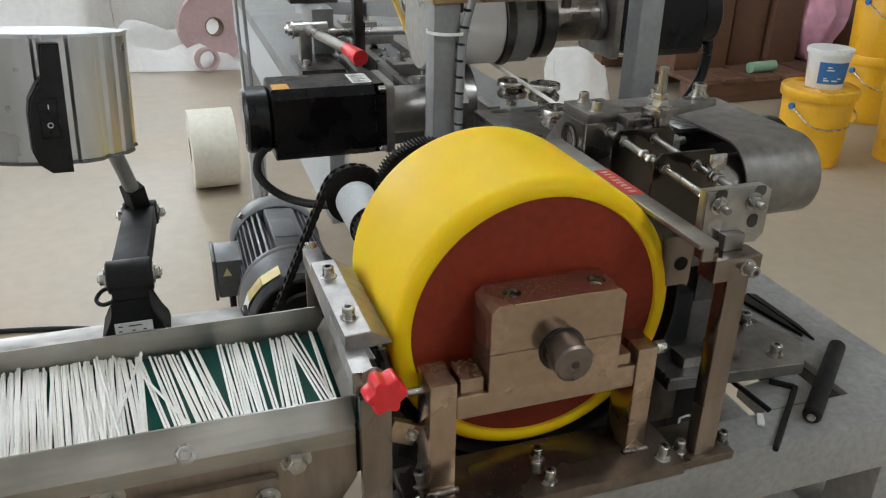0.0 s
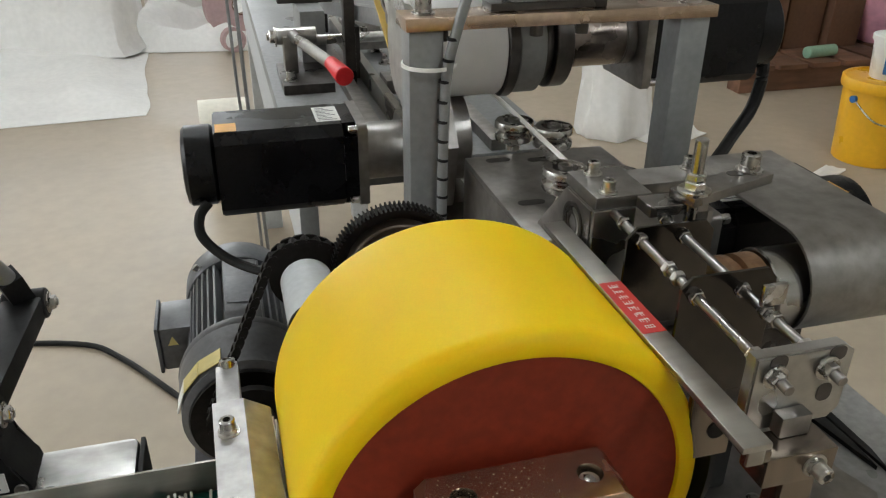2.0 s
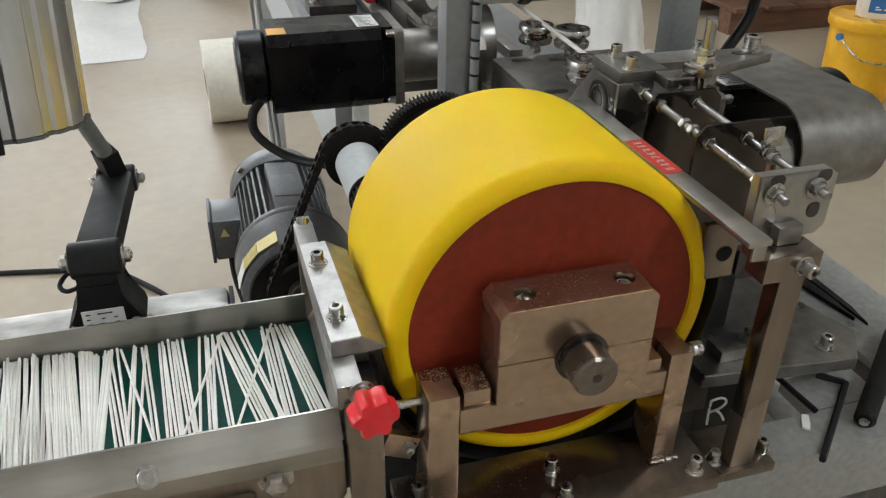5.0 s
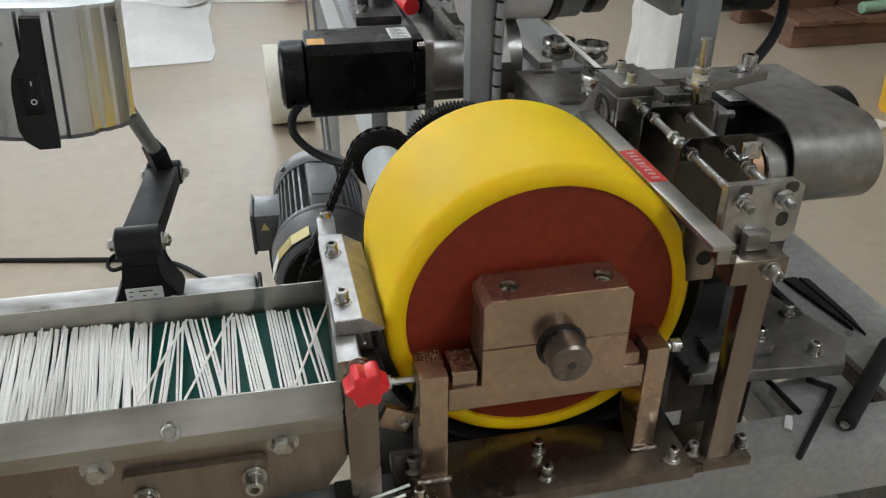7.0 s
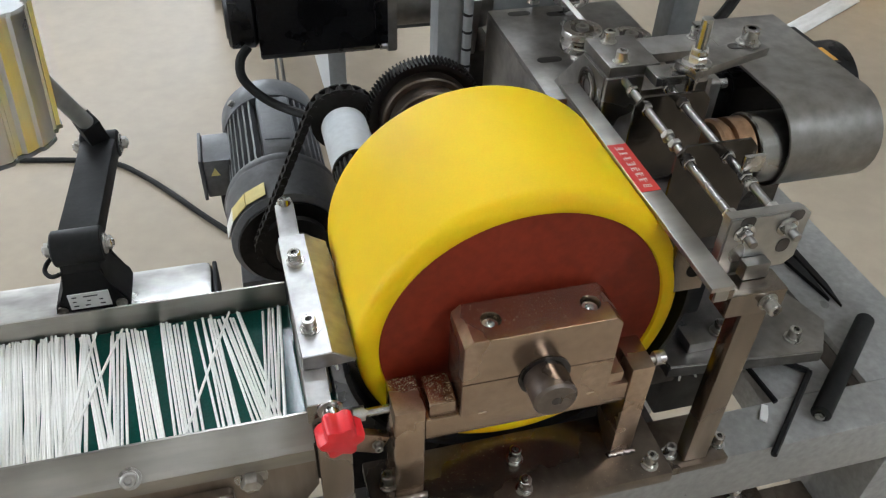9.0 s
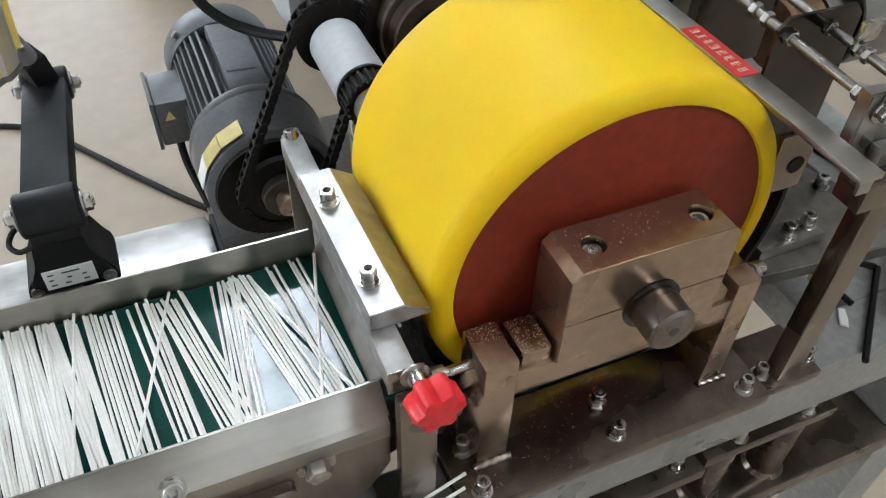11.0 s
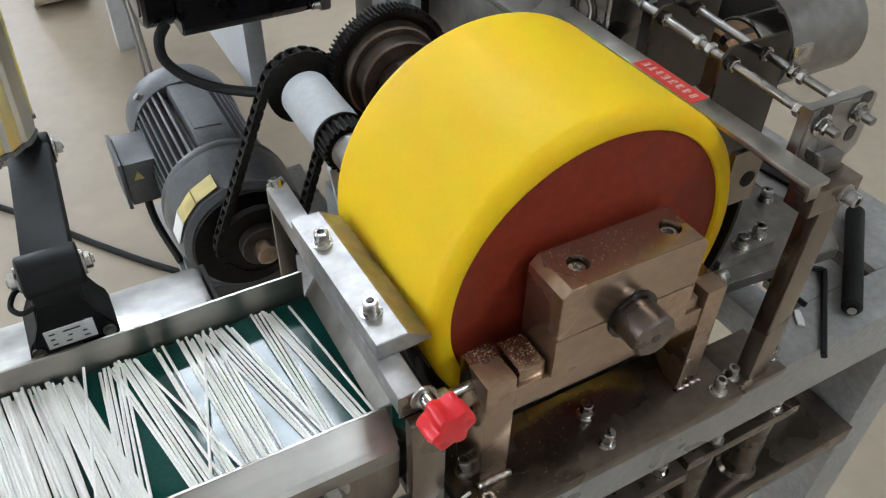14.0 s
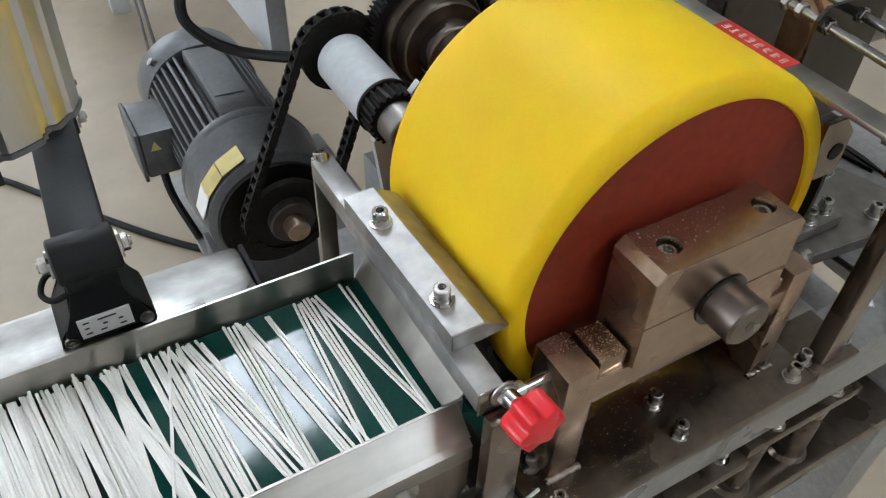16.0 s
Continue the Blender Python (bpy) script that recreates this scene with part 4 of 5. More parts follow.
def chain():
    t = thing("drive_chain", (0.1, SPY, 0.74), "black greasy roller chain round two sprockets", "chain")
    n = 52
    first = None
    for k in range(n):
        x, z, a = on_loop(TOTAL * k / n)
        if first is None:
            bm = bmesh.new()
            for y in (-0.0044, 0.0044):
                prism(round_rect(0, 0, 0.0112, 0.0066, 0.0032, 3), "y", y - 0.0010, y + 0.0010, bm=bm)
            rod((-0.0036, -0.0036, 0), (-0.0036, 0.0036, 0), 0.0030, seg=10, bm=bm)
            rod((0.0036, -0.0064, 0), (0.0036, 0.0064, 0), 0.0016, seg=8, bm=bm)
            first = bpy.data.meshes.new("link")
            bm.to_mesh(first)
            bm.free()
            first.materials.append(GEAR)
        ob = new("link", first)
        ob.parent = t
        ob.matrix_basis = pose(x - 0.1, 0, z - 0.74, 0, -a, 0)
        LINKS.append((ob, TOTAL * k / n))


LINKS = []
chain()


# ---- hold-down bar, post and cutter on the right ----
def hold_bar():
    t = thing("hold_down_bar", (0.33, 0.45, B), "flat steel bar with red warning label on a square post", "machine guard")
    part("bar", box((0.3000, 0.377, 0.9765), (0.3145, 0.603, 0.9800), 0.0006), GUIDE, t)
    part("post", box((0.3345, 0.386, B + 0.0085), (0.3520, 0.3985, 0.945), 0.0012), POST, t)
    part("post_foot", box((0.3225, 0.382, B + 0.0006), (0.368, 0.424, B + 0.0084), 0.001), OILY, t)
    part("bracket", box((0.321, 0.384, 0.9452), (0.358, 0.402, 0.9623), 0.001), POST, t)
    part("bar_tab", box((0.3060, 0.3800, 0.9655), (0.3145, 0.3818, 0.9763), 0.0004), SHEET, t)
    part("tab_block", box((0.3110, 0.3830, 0.9625), (0.3209, 0.3960, 0.9690), 0.001), POST, t)
    part("web_plate", prism([(0.3170, 0.915), (0.3440, 0.915), (0.3440, 0.9440), (0.3330, 0.9560), (0.3170, 0.9560)], "y", 0.4380, 0.4420, 0.0006), POST, t)
    part("web_hole", rod((0.3345, 0.4379, 0.933), (0.3345, 0.4374, 0.933), 0.0055, seg=28), GEAR, t)
    socket_bolt(t, (0.347, 0.384, 0.954), (0, -1, 0), 0.0042, 0.006)
    for x in (0.3275, 0.3655):
        socket_bolt(t, (x, 0.395, B + 0.0084), (0, 0, 1), 0.0040, 0.007)
    part("warning_label", box((0.3005, 0.466, 0.9801), (0.3140, 0.519, 0.9804)), RED_LABEL, t, "red warning label with one row of white characters")
    bm = bmesh.new()
    rng = random.Random(3)
    for k in range(8):
        y = 0.4690 + k * 0.0061
        # each character: a few thin strokes within its own square
        for j in range(4):
            u = 0.3045 + 0.0016 * j + rng.uniform(0, 0.0004)
            v = rng.uniform(0, 0.0016)
            box((u, y + v, 0.98041), (u + 0.00042, y + rng.uniform(0.0032, 0.0046), 0.98055), bm=bm)
        for j in range(2):
            v = rng.uniform(0.0006, 0.0038)
            box((0.3042 + rng.uniform(0, 0.0015), y + v, 0.98042), (0.3085 + rng.uniform(0, 0.0018), y + v + 0.00042, 0.98056), bm=bm)
    part("characters", bm, LABEL, t)
    return t


hold_bar()


def cutter():
    t = thing("stick_cutter", (0.35, 0.5, 0.9), "steel cutting head with two threaded rods and bearing block", "cutter")
    # bearing block
    part("bearing_block", prism([(0.568, 0.93), (0.568, 1.003), (0.607, 1.003), (0.652, 0.9565), (0.652, 0.93)], "x", 0.316, 0.345, 0.001), PLATE, t)
    m = axis((0.316, 0.5915, 0.9835), (-1, 0, 0))
    part("bearing", lathe([(0.0145, -0.002), (0.0145, 0.0012), (0.0128, 0.0012), (0.0120, 0.0002), (0.0085, 0.0002), (0.008, 0.001), (0.0062, 0.001), (0.0055, -0.001), (0, -0.001)], m, 32), DARK, t)
    part("bearing_race", lathe([(0.0112, 0.0003), (0.0112, 0.0016), (0.0090, 0.0016), (0.0090, 0.0003)], m, 28), ZINC, t)
    part("front_face", box((0.3165, 0.5645, 0.93), (0.345, 0.5678, 1.003), 0.0006), STEEL, t)
    part("top_arm", box((0.318, 0.566, 1.0032), (0.3560, 0.612, 1.0115), 0.001), PLATE, t)
    part("arm_link", box((0.3562, 0.580, 1.0036), (0.4120, 0.606, 1.0110), 0.001), PLATE, t)
    part("slot_arm", box((0.362, 0.548, 1.0118), (0.436, 0.568, 1.0185), 0.001, turn=turn("Z", 18)), PLATE, t)
    part("slot", prism(round_rect(0.418, 0.566, 0.022, 0.008, 0.0039), "z", 1.0186, 1.0189), DARK, t)
    part("arm_pad", box((0.345, 0.548, 1.0032), (0.385, 0.5658, 1.0105), 0.001), PLATE, t)
    socket_bolt(t, (0.424, 0.568, 1.0188), (0, 0, 1), 0.0060, 0.008)
    socket_bolt(t, (0.333, 0.604, 1.0115), (0, 0, 1), 0.0042, 0.006)
    socket_bolt(t, (0.329, 0.573, 1.0115), (0, 0, 1), 0.0042, 0.006)
    socket_bolt(t, (0.400, 0.598, 1.0110), (0, 0, 1), 0.0042, 0.006)
    part("stud", rod((0.372, 0.547, 0.975), (0.372, 0.547, 1.052), 0.0040, seg=16, bevel=0.0006), STEEL, t)
    hex_nut(t, (0.372, 0.547, 1.0187), (0, 0, 1), 0.0068, 0.0055)
    hex_nut(t, (0.372, 0.547, 1.0262), (0, 0, 1), 0.0064, 0.0045, washer=False)
    # rods, plates, nuts
    rise = lambda y: 0.9935 + (y - 0.40) * 0.045
    for x, nuts in ((0.330, (0.553, 0.530, 0.499, 0.489, 0.470, 0.420)), (0.3575, (0.553, 0.530, 0.471, 0.450, 0.443, 0.420))):
        part("threaded_rod", rod((x, 0.566, rise(0.566)), (x, 0.3915, rise(0.3915)), 0.0027, seg=14, bevel=0.0004), PLATE, t)
        for y in nuts:
            hex_nut(t, (x, y, rise(y)), (0, -1, -0.045), 0.0045, 0.0042, washer=False)
        hex_nut(t, (x, 0.4025, rise(0.4)), (0, -1, -0.045), 0.0043, 0.0042)
    for y, x1, z0 in ((0.5295, 0.378, 0.940), (0.4695, 0.378, 0.930)):
        part("guide_plate", prism([(0.3215, z0), (x1, z0), (x1, 1.001), (x1 - 0.006, 1.0075), (0.3275, 1.0075), (0.3215, 1.001)], "y", y, y + 0.0020), SMOKED, t)
    poly = [(0.3195, 0.962), (0.366, 0.962), (0.372, 0.968), (0.372, 1.000), (0.366, 1.004), (0.3195, 1.004)]
    part("end_plate", prism(poly, "y", 0.4030, 0.4110, 0.001), STEEL, t)
    part("end_slot", prism(round_rect(0.331, 1.0005, 0.009, 0.0075, 0.003), "y", 0.4025, 0.4029), DARK, t)
    part("end_slot", prism(round_rect(0.362, 1.0005, 0.009, 0.0075, 0.003), "y", 0.4025, 0.4029), DARK, t)
    part("end_slot", prism(round_rect(0.360, 0.979, 0.008, 0.010, 0.0035), "y", 0.4025, 0.4029), DARK, t)
    part("foot_block", box((0.334, 0.395, 0.9625), (0.350, 0.4028, 0.974), 0.001), PLATE, t)
    part("inner_plate", box((0.404, 0.574, 0.93), (0.408, 0.612, 0.990), 0.0006), PLATE, t)
    # added dark sheet that stands for the shade inside the cutting head
    part("inner_floor", box((0.326, 0.478, 0.905), (0.400, 0.5648, 0.910)), DARK, t)
    part("spindle_drum", rod((0.4270, 0.545, 0.944), (0.4750, 0.545, 0.944), 0.0275, seg=40, bevel=0.0012), STEEL, t)
    part("wing_nut", box((0.352, 0.446, 1.000), (0.366, 0.449, 1.012), 0.001), ZINC, t)
    part("paper_offcut", rod((0.318, 0.486, 0.942), (0.352, 0.478, 0.948), 0.0020, seg=10), PAPER, t, "white paper stick end")
    # upright that carries the head down to the bench
    part("column", box((0.345, 0.565, B - 0.02), (0.395, 0.60, 0.9198), 0.001), DARK, t)
    return t


CUTTER = cutter()


def cutter_wheel(t):
    """The wheel turns on its own spindle inside the cutter: a part with its own middle."""
    at = Vector((0.4125, 0.545, 0.944))
    bm = lathe([(0, -0.013), (0.023, -0.013), (0.025, -0.011), (0.025, -0.006), (0.0212, -0.005), (0.0212, -0.001), (0.025, 0.0), (0.025, 0.013), (0, 0.013)], axis((0, 0, 0), (1, 0, 0)), 40)
    me = bpy.data.meshes.new("wheel")
    bm.to_mesh(me)
    bm.free()
    me.materials.append(BRONZE)
    ob = new("wheel", me)
    ob["label"] = "bronze grooved wheel"
    ob.parent = t
    ob.location = at - AT[t.name]
    bm = box((-0.0135, -0.0025, 0.019), (0.0135, 0.0025, 0.0252))
    me = bpy.data.meshes.new("keyway")
    bm.to_mesh(me)
    bm.free()
    me.materials.append(DARK)
    key = new("keyway", me)
    key.parent = ob
    return ob, ob.location.copy()


WHEEL, WHEEL_AT = cutter_wheel(CUTTER)


def belt_cover():
    t = thing("belt_cover", (0.46, 0.52, 0.9), "bent steel sheet belt cover with a rounded nose", "machine guard")
    yc, zc, r, th = 0.550, 0.948, 0.037, 0.002
    n = 18
    outer = [(0.675, zc + r)] + [(yc + r * math.cos(math.pi / 2 + math.pi * k / n), zc + r * math.sin(math.pi / 2 + math.pi * k / n)) for k in range(n + 1)] + [(0.590, zc - r)]
    r2 = r - th
    inner = [(0.590, zc - r2)] + [(yc + r2 * math.cos(math.pi * 1.5 - math.pi * k / n), zc + r2 * math.sin(math.pi * 1.5 - math.pi * k / n)) for k in range(n + 1)] + [(0.675, zc + r2)]
    part("shell", prism(outer + inner, "x", 0.446, 0.5240), PLATE, t)
    part("support", box((0.45, 0.560, B - 0.02), (0.49, 0.575, zc - r - 0.0004), 0.001), DARK, t)
    return t


belt_cover()


def bracket_plate():
    t = thing("bracket_plate", (0.43, 0.49, B), "grey steel bracket plate with cap screws on the bench", "machine plate")
    part("plate", prism([(0.352, 0.452), (0.478, 0.440), (0.500, 0.470), (0.470, 0.56), (0.352, 0.58)], "z", B + 0.018, B + 0.030, 0.001), PLATE, t)
    part("spacer", box((0.3650, 0.50, B - 0.054), (0.40, 0.563, B + 0.0178), 0.001), DARK, t)
    part("upper_bar", box((0.372, 0.462, B + 0.0302), (0.428, 0.482, B + 0.040), 0.001), PLATE, t)
    for x, y, z in ((0.462, 0.458, 0.030), (0.471, 0.511, 0.030), (0.400, 0.470, 0.040), (0.420, 0.473, 0.040)):
        socket_bolt(t, (x, y, B + z), (0, 0, 1), 0.0048, 0.0075)
    part("housing", box((0.354, 0.5005, B + 0.0302), (0.402, 0.560, 0.866), 0.003), BLACK, t, "black housing behind the post")
    # black tank under the plate, with a painted letter on its face
    tank = part("tank", box((0.446, 0.5672, 0.585), (0.500, 0.599, 0.7985), 0.004), BLACK, t, "black tank with a white painted letter")
    lx, ly, lz, u = 0.4640, 0.5668, 0.6380, 0.0013
    bm = sweep([(lx, ly, lz), (lx - 0.001, ly, lz + 0.016), (lx - 0.001, ly, lz + 0.031)], u, 8)
    sweep([(lx - 0.001, ly, lz + 0.031), (lx + 0.010, ly, lz + 0.032), (lx + 0.017, ly, lz + 0.026), (lx + 0.012, ly, lz + 0.019), (lx, ly, lz + 0.016)], u, 8, bm)
    sweep([(lx + 0.007, ly, lz + 0.017), (lx + 0.014, ly, lz + 0.010), (lx + 0.019, ly, lz + 0.001)], u, 8, bm)
    part("letter", bm, LABEL, tank)
    return t


bracket_plate()


def tools():
    z = B + 0.0027
    t = thing("hex_key", (0.44, 0.41, B), "black hexagon key lying on the bench", "hex key")
    bm = rod((0.4620, 0.4575, z), (0.4770, 0.4440, z), 0.0025, seg=6)
    rod((0.4778, 0.4430, z), (0.4050, 0.3795, z), 0.0025, seg=6, bm=bm)
    part("key", bm, BLACK, t)
    t = thing("wrench", (0.5, 0.44, B), "black rubber-sleeved wrench handle lying on the bench", "wrench")
    part("handle", rod((0.4555, 0.3995, B + 0.0080), (0.5560, 0.4800, B + 0.0080), 0.0075, seg=20, bevel=0.002), RUBBER, t)
    part("end_screw", rod((0.4556, 0.3996, B + 0.0080), (0.4540, 0.3983, B + 0.0080), 0.0035, seg=12), ZINC, t)
    t = thing("steel_tweezers", (0.56, 0.54, B), "pointed black steel tweezers lying on the bench rail", "tweezers")
    bm = prism([(0.530, 0.60), (0.544, 0.60), (0.547, 0.54), (0.545, 0.512)], "z", B + 0.0002, B + 0.004)
    part("blade", bm, BLACK, t)
    bm = prism([(0.548, 0.60), (0.556, 0.595), (0.556, 0.53), (0.5515, 0.503)], "z", B + 0.0002, B + 0.003)
    part("blade", bm, BLACK, t)
    t = thing("paper_scrap", (0.44, 0.425, B), "crumpled white scrap of tape on the bench", "paper scrap")
    part("scrap", prism([(0.413, 0.411), (0.418, 0.418), (0.4225, 0.4235), (0.4265, 0.421), (0.422, 0.413), (0.417, 0.407)], "z", B + 0.0003, B + 0.0022, 0.0005), WHITE_PAPER, t)
    t = thing("black_strap", (0.42, 0.45, B), "short black strip hanging over the bench opening", "strap")
    part("strip", rod((0.4300, 0.466, B + 0.0028), (0.4335, 0.422, B + 0.0028), 0.0024, seg=6), BLACK, t)
    for a, b in (((0.058, 0.392), (0.122, 0.399)), ((0.068, 0.388), (0.118, 0.391))):
        t = thing("loose_paper_stick", (a[0], a[1], B + 0.013), "loose white paper stick fallen on the base plate", "paper stick", "loose sticks")
        part("stick", rod((a[0] - 0.02, a[1] - 0.006, B + 0.0045), (b[0], b[1], B + 0.0150), 0.0011, seg=8), PAPER, t)


tools()


def lower_frame():
    t = thing("lower_bracket", (0.35, 0.40, 0.62), "dark oily bracket of plates and round columns under the bench", "bracket")
    for x0, x1, y0, z in ((0.185, 0.306, 0.384, 0.696), (0.309, 0.428, 0.388, 0.700)):
        part("plate", box((x0, y0, z), (x1, 0.425, z + 0.011), 0.001), OILY, t)
    for x, z in ((0.288, 0.707), (0.342, 0.711), (0.405, 0.711)):
        socket_bolt(t, (x, 0.396, z), (0, 0, 1), 0.0048, 0.008)
    for x in (0.270, 0.345, 0.412):
        part("column", rod((x, 0.408, 0.6105), (x, 0.408, 0.6998 if x > 0.3 else 0.6958), 0.0135, seg=24), OILY, t)
        part("weld", lathe([(0.0136, 0.0), (0.0175, 0.0), (0.0145, 0.004), (0.0136, 0.004)], axis((x, 0.408, 0.6102), (0, 0, 1)), 20), OILY, t)


lower_frame()


# ---- feed table with grooved pulleys ----
def feed_table():
    t = thing("feed_table", (0.36, 0.7, B), "bent dark steel feed table in front of the drum", "machine table")
    part("top", box((0.302, 0.622, 0.9510), (0.432, 0.790, 0.9560), 0.0008), PLATE, t)
    part("left_side", box((0.302, 0.622, B - 0.02), (0.307, 0.790, 0.9508), 0.0005), PLATE, t)
    part("right_side", box((0.427, 0.622, B - 0.02), (0.432, 0.790, 0.9508), 0.0005), PLATE, t)
    for x, y in ((0.337, 0.803), (0.373, 0.775), (0.333, 0.690), (0.372, 0.668)):
        part("slot", prism(round_rect(x - 0.008, min(y, 0.782) - 0.004, 0.022, 0.009, 0.0044), "z", 0.9561, 0.9563), DARK, t)
    return t


feed_table()


def pulley(at):
    t = thing("guide_pulley", (at[0], at[1], 0.956), "small grooved bright steel guide pulley on the feed table", "pulley", "guide pulleys")
    x, y, z = at
    m = axis((x, y, z - 0.020), (0, 0, 1))
    part("wheel", lathe([(0.006, 0), (0.0164, 0), (0.0170, 0.001), (0.0170, 0.005), (0.0138, 0.0075), (0.0138, 0.0095), (0.0170, 0.012), (0.0170, 0.0165), (0.0164, 0.0175), (0.0100, 0.0175), (0.0098, 0.0160), (0.006, 0.0160)], m, 40), ZINC, t)
    part("bearing_seal", lathe([(0.0097, 0.0161), (0.0097, 0.0168), (0.0060, 0.0168), (0.0060, 0.0161)], m, 28), DARK, t)
    part("spindle", rod((x, y, 0.9561), (x, y, z - 0.0201), 0.0042, seg=14), STEEL, t)
    part("nut", lathe([(0, -0.010), (0.0065, -0.010), (0.0065, -0.0055), (0, -0.0055)], m, 6), ZINC, t)
    part("screw", lathe([(0.0055, 0.0165), (0.0055, 0.0195), (0.003, 0.0195), (0.0028, 0.017), (0, 0.017)], m, 18), STEEL, t)
    return t


for at in ((0.350, 0.798, 0.987), (0.375, 0.769, 0.989), (0.349, 0.682, 0.987), (0.384, 0.662, 0.987)):
    pulley(at)
rod_thing = thing("paper_rod", (0.35, 0.75, 0.978), "continuous white rolled paper rod running to the cutter", "paper rod")
part("rod", rod((0.352, 0.89, 0.990), (0.362, 0.612, 0.976), 0.0021, seg=12), PAPER, rod_thing)


def gantry():
    t = thing("gantry", (0.36, 0.78, B), "grey painted post frame with a bolted steel top bar", "machine frame")
    part("left_post", box((0.247, 0.764, B + 0.0002), (0.275, 0.792, 1.0735), 0.0015), GREY_PAINT, t)
    part("right_post", box((0.481, 0.764, B + 0.0002), (0.509, 0.792, 1.0735), 0.0015), GREY_PAINT, t)
    part("top_bar", box((0.244, 0.760, 1.0737), (0.513, 0.797, 1.0840), 0.001), BROWN, t)
    for x in (0.262, 0.496):
        socket_bolt(t, (x, 0.778, 1.0840), (0, 0, 1), 0.0065, 0.009)
    part("meter_box", box((0.330, 0.766, 1.0910), (0.420, 0.900, 1.158), 0.004), GREY_PAINT, t)
    part("meter_foot", box((0.315, 0.770, 1.0842), (0.415, 0.794, 1.0908), 0.001), DARK, t)
    for x in (0.275, 0.355, 0.395):
        part("under_bolt", rod((x, 0.772, 1.0735), (x, 0.772, 1.064), 0.0055, seg=16), DARK, t)
    bm = sweep([(0.330, 0.752, 1.22), (0.304, 0.756, 1.14), (0.286, 0.759, 1.08), (0.2765, 0.7595, 1.04), (0.274, 0.7595, 0.98), (0.273, 0.7595, 0.90), (0.273, 0.7595, B + 0.01)], 0.0044, 12)
    part("spiral_hose", bm, GREY_PAINT, t, "grey spiral-wrapped cable")
    for k in range(16):
        z = 0.82 + k * 0.0165
        bm = lathe([(0.0042, -0.0014), (0.0049, -0.0009), (0.0049, 0.0009), (0.0042, 0.0014)], axis((0.2735 + max(0, z - 1.03) * 0.2, 0.7595, z), (0.1, 0, 1)), 12)
        part("spiral_turn", bm, BLACK, t)
    part("tie", lathe([(0.021, -0.0015), (0.0225, -0.0015), (0.0225, 0.0015), (0.021, 0.0015)], axis((0.266, 0.776, 1.045), (0, 0, 1)), 24), LABEL, t)
    part("foot_plate", box((0.24, 0.66, B - 0.06), (0.50, 0.80, B + 0.0001), 0.001), BENCH, t)
    return t


gantry()


def drum():
    t = thing("winding_drum", (0.33, 0.872, 1.043), "white drum with black flanges under the gantry", "drum")
    x = lambda a, b, r, mt, nm, bv=0.001: part(nm, rod((a, 0.872, 1.036), (b, 0.872, 1.036), r, seg=48, bevel=bv), mt, t)
    x(0.262, 0.2705, 0.049, STEEL, "left_ring")
    x(0.271, 0.3520, 0.047, WHITE_PLASTIC, "drum")
    x(0.3525, 0.3630, 0.0500, DARK, "black_ring")
    x(0.3635, 0.3890, 0.0470, GREY_PAINT, "grey_ring")
    x(0.3895, 0.4000, 0.0360, DARK, "black_groove")
    x(0.4005, 0.4170, 0.0440, DARK, "coupling_disc")
    x(0.4175, 0.4780, 0.0270, SHAFT, "coupling")
    # carrier plate under the drum and its dark hub
    part("carrier", prism([(0.80, 0.962), (0.83, 1.000), (0.90, 1.000), (0.93, 0.965), (0.92, 0.90), (0.815, 0.90)], "x", 0.289, 0.300, 0.001), PLATE, t)
    part("carrier_hub", rod((0.2885, 0.876, 0.940), (0.273, 0.876, 0.940), 0.036, seg=36, bevel=0.001), DARK, t)
    part("carrier_wheel", rod((0.3005, 0.872, 0.948), (0.322, 0.872, 0.948), 0.043, seg=40, bevel=0.001), PLATE, t)
    for dy, dz in ((0.028, 0.03), (-0.028, 0.03), (-0.028, -0.03)):
        socket_bolt(t, (0.2888, 0.872 + dy, 0.945 + dz), (-1, 0, 0), 0.0042, 0.005)
    part("carrier_foot", box((0.285, 0.82, B - 0.02), (0.325, 0.92, 0.8998), 0.001), DARK, t)
    return t


drum()


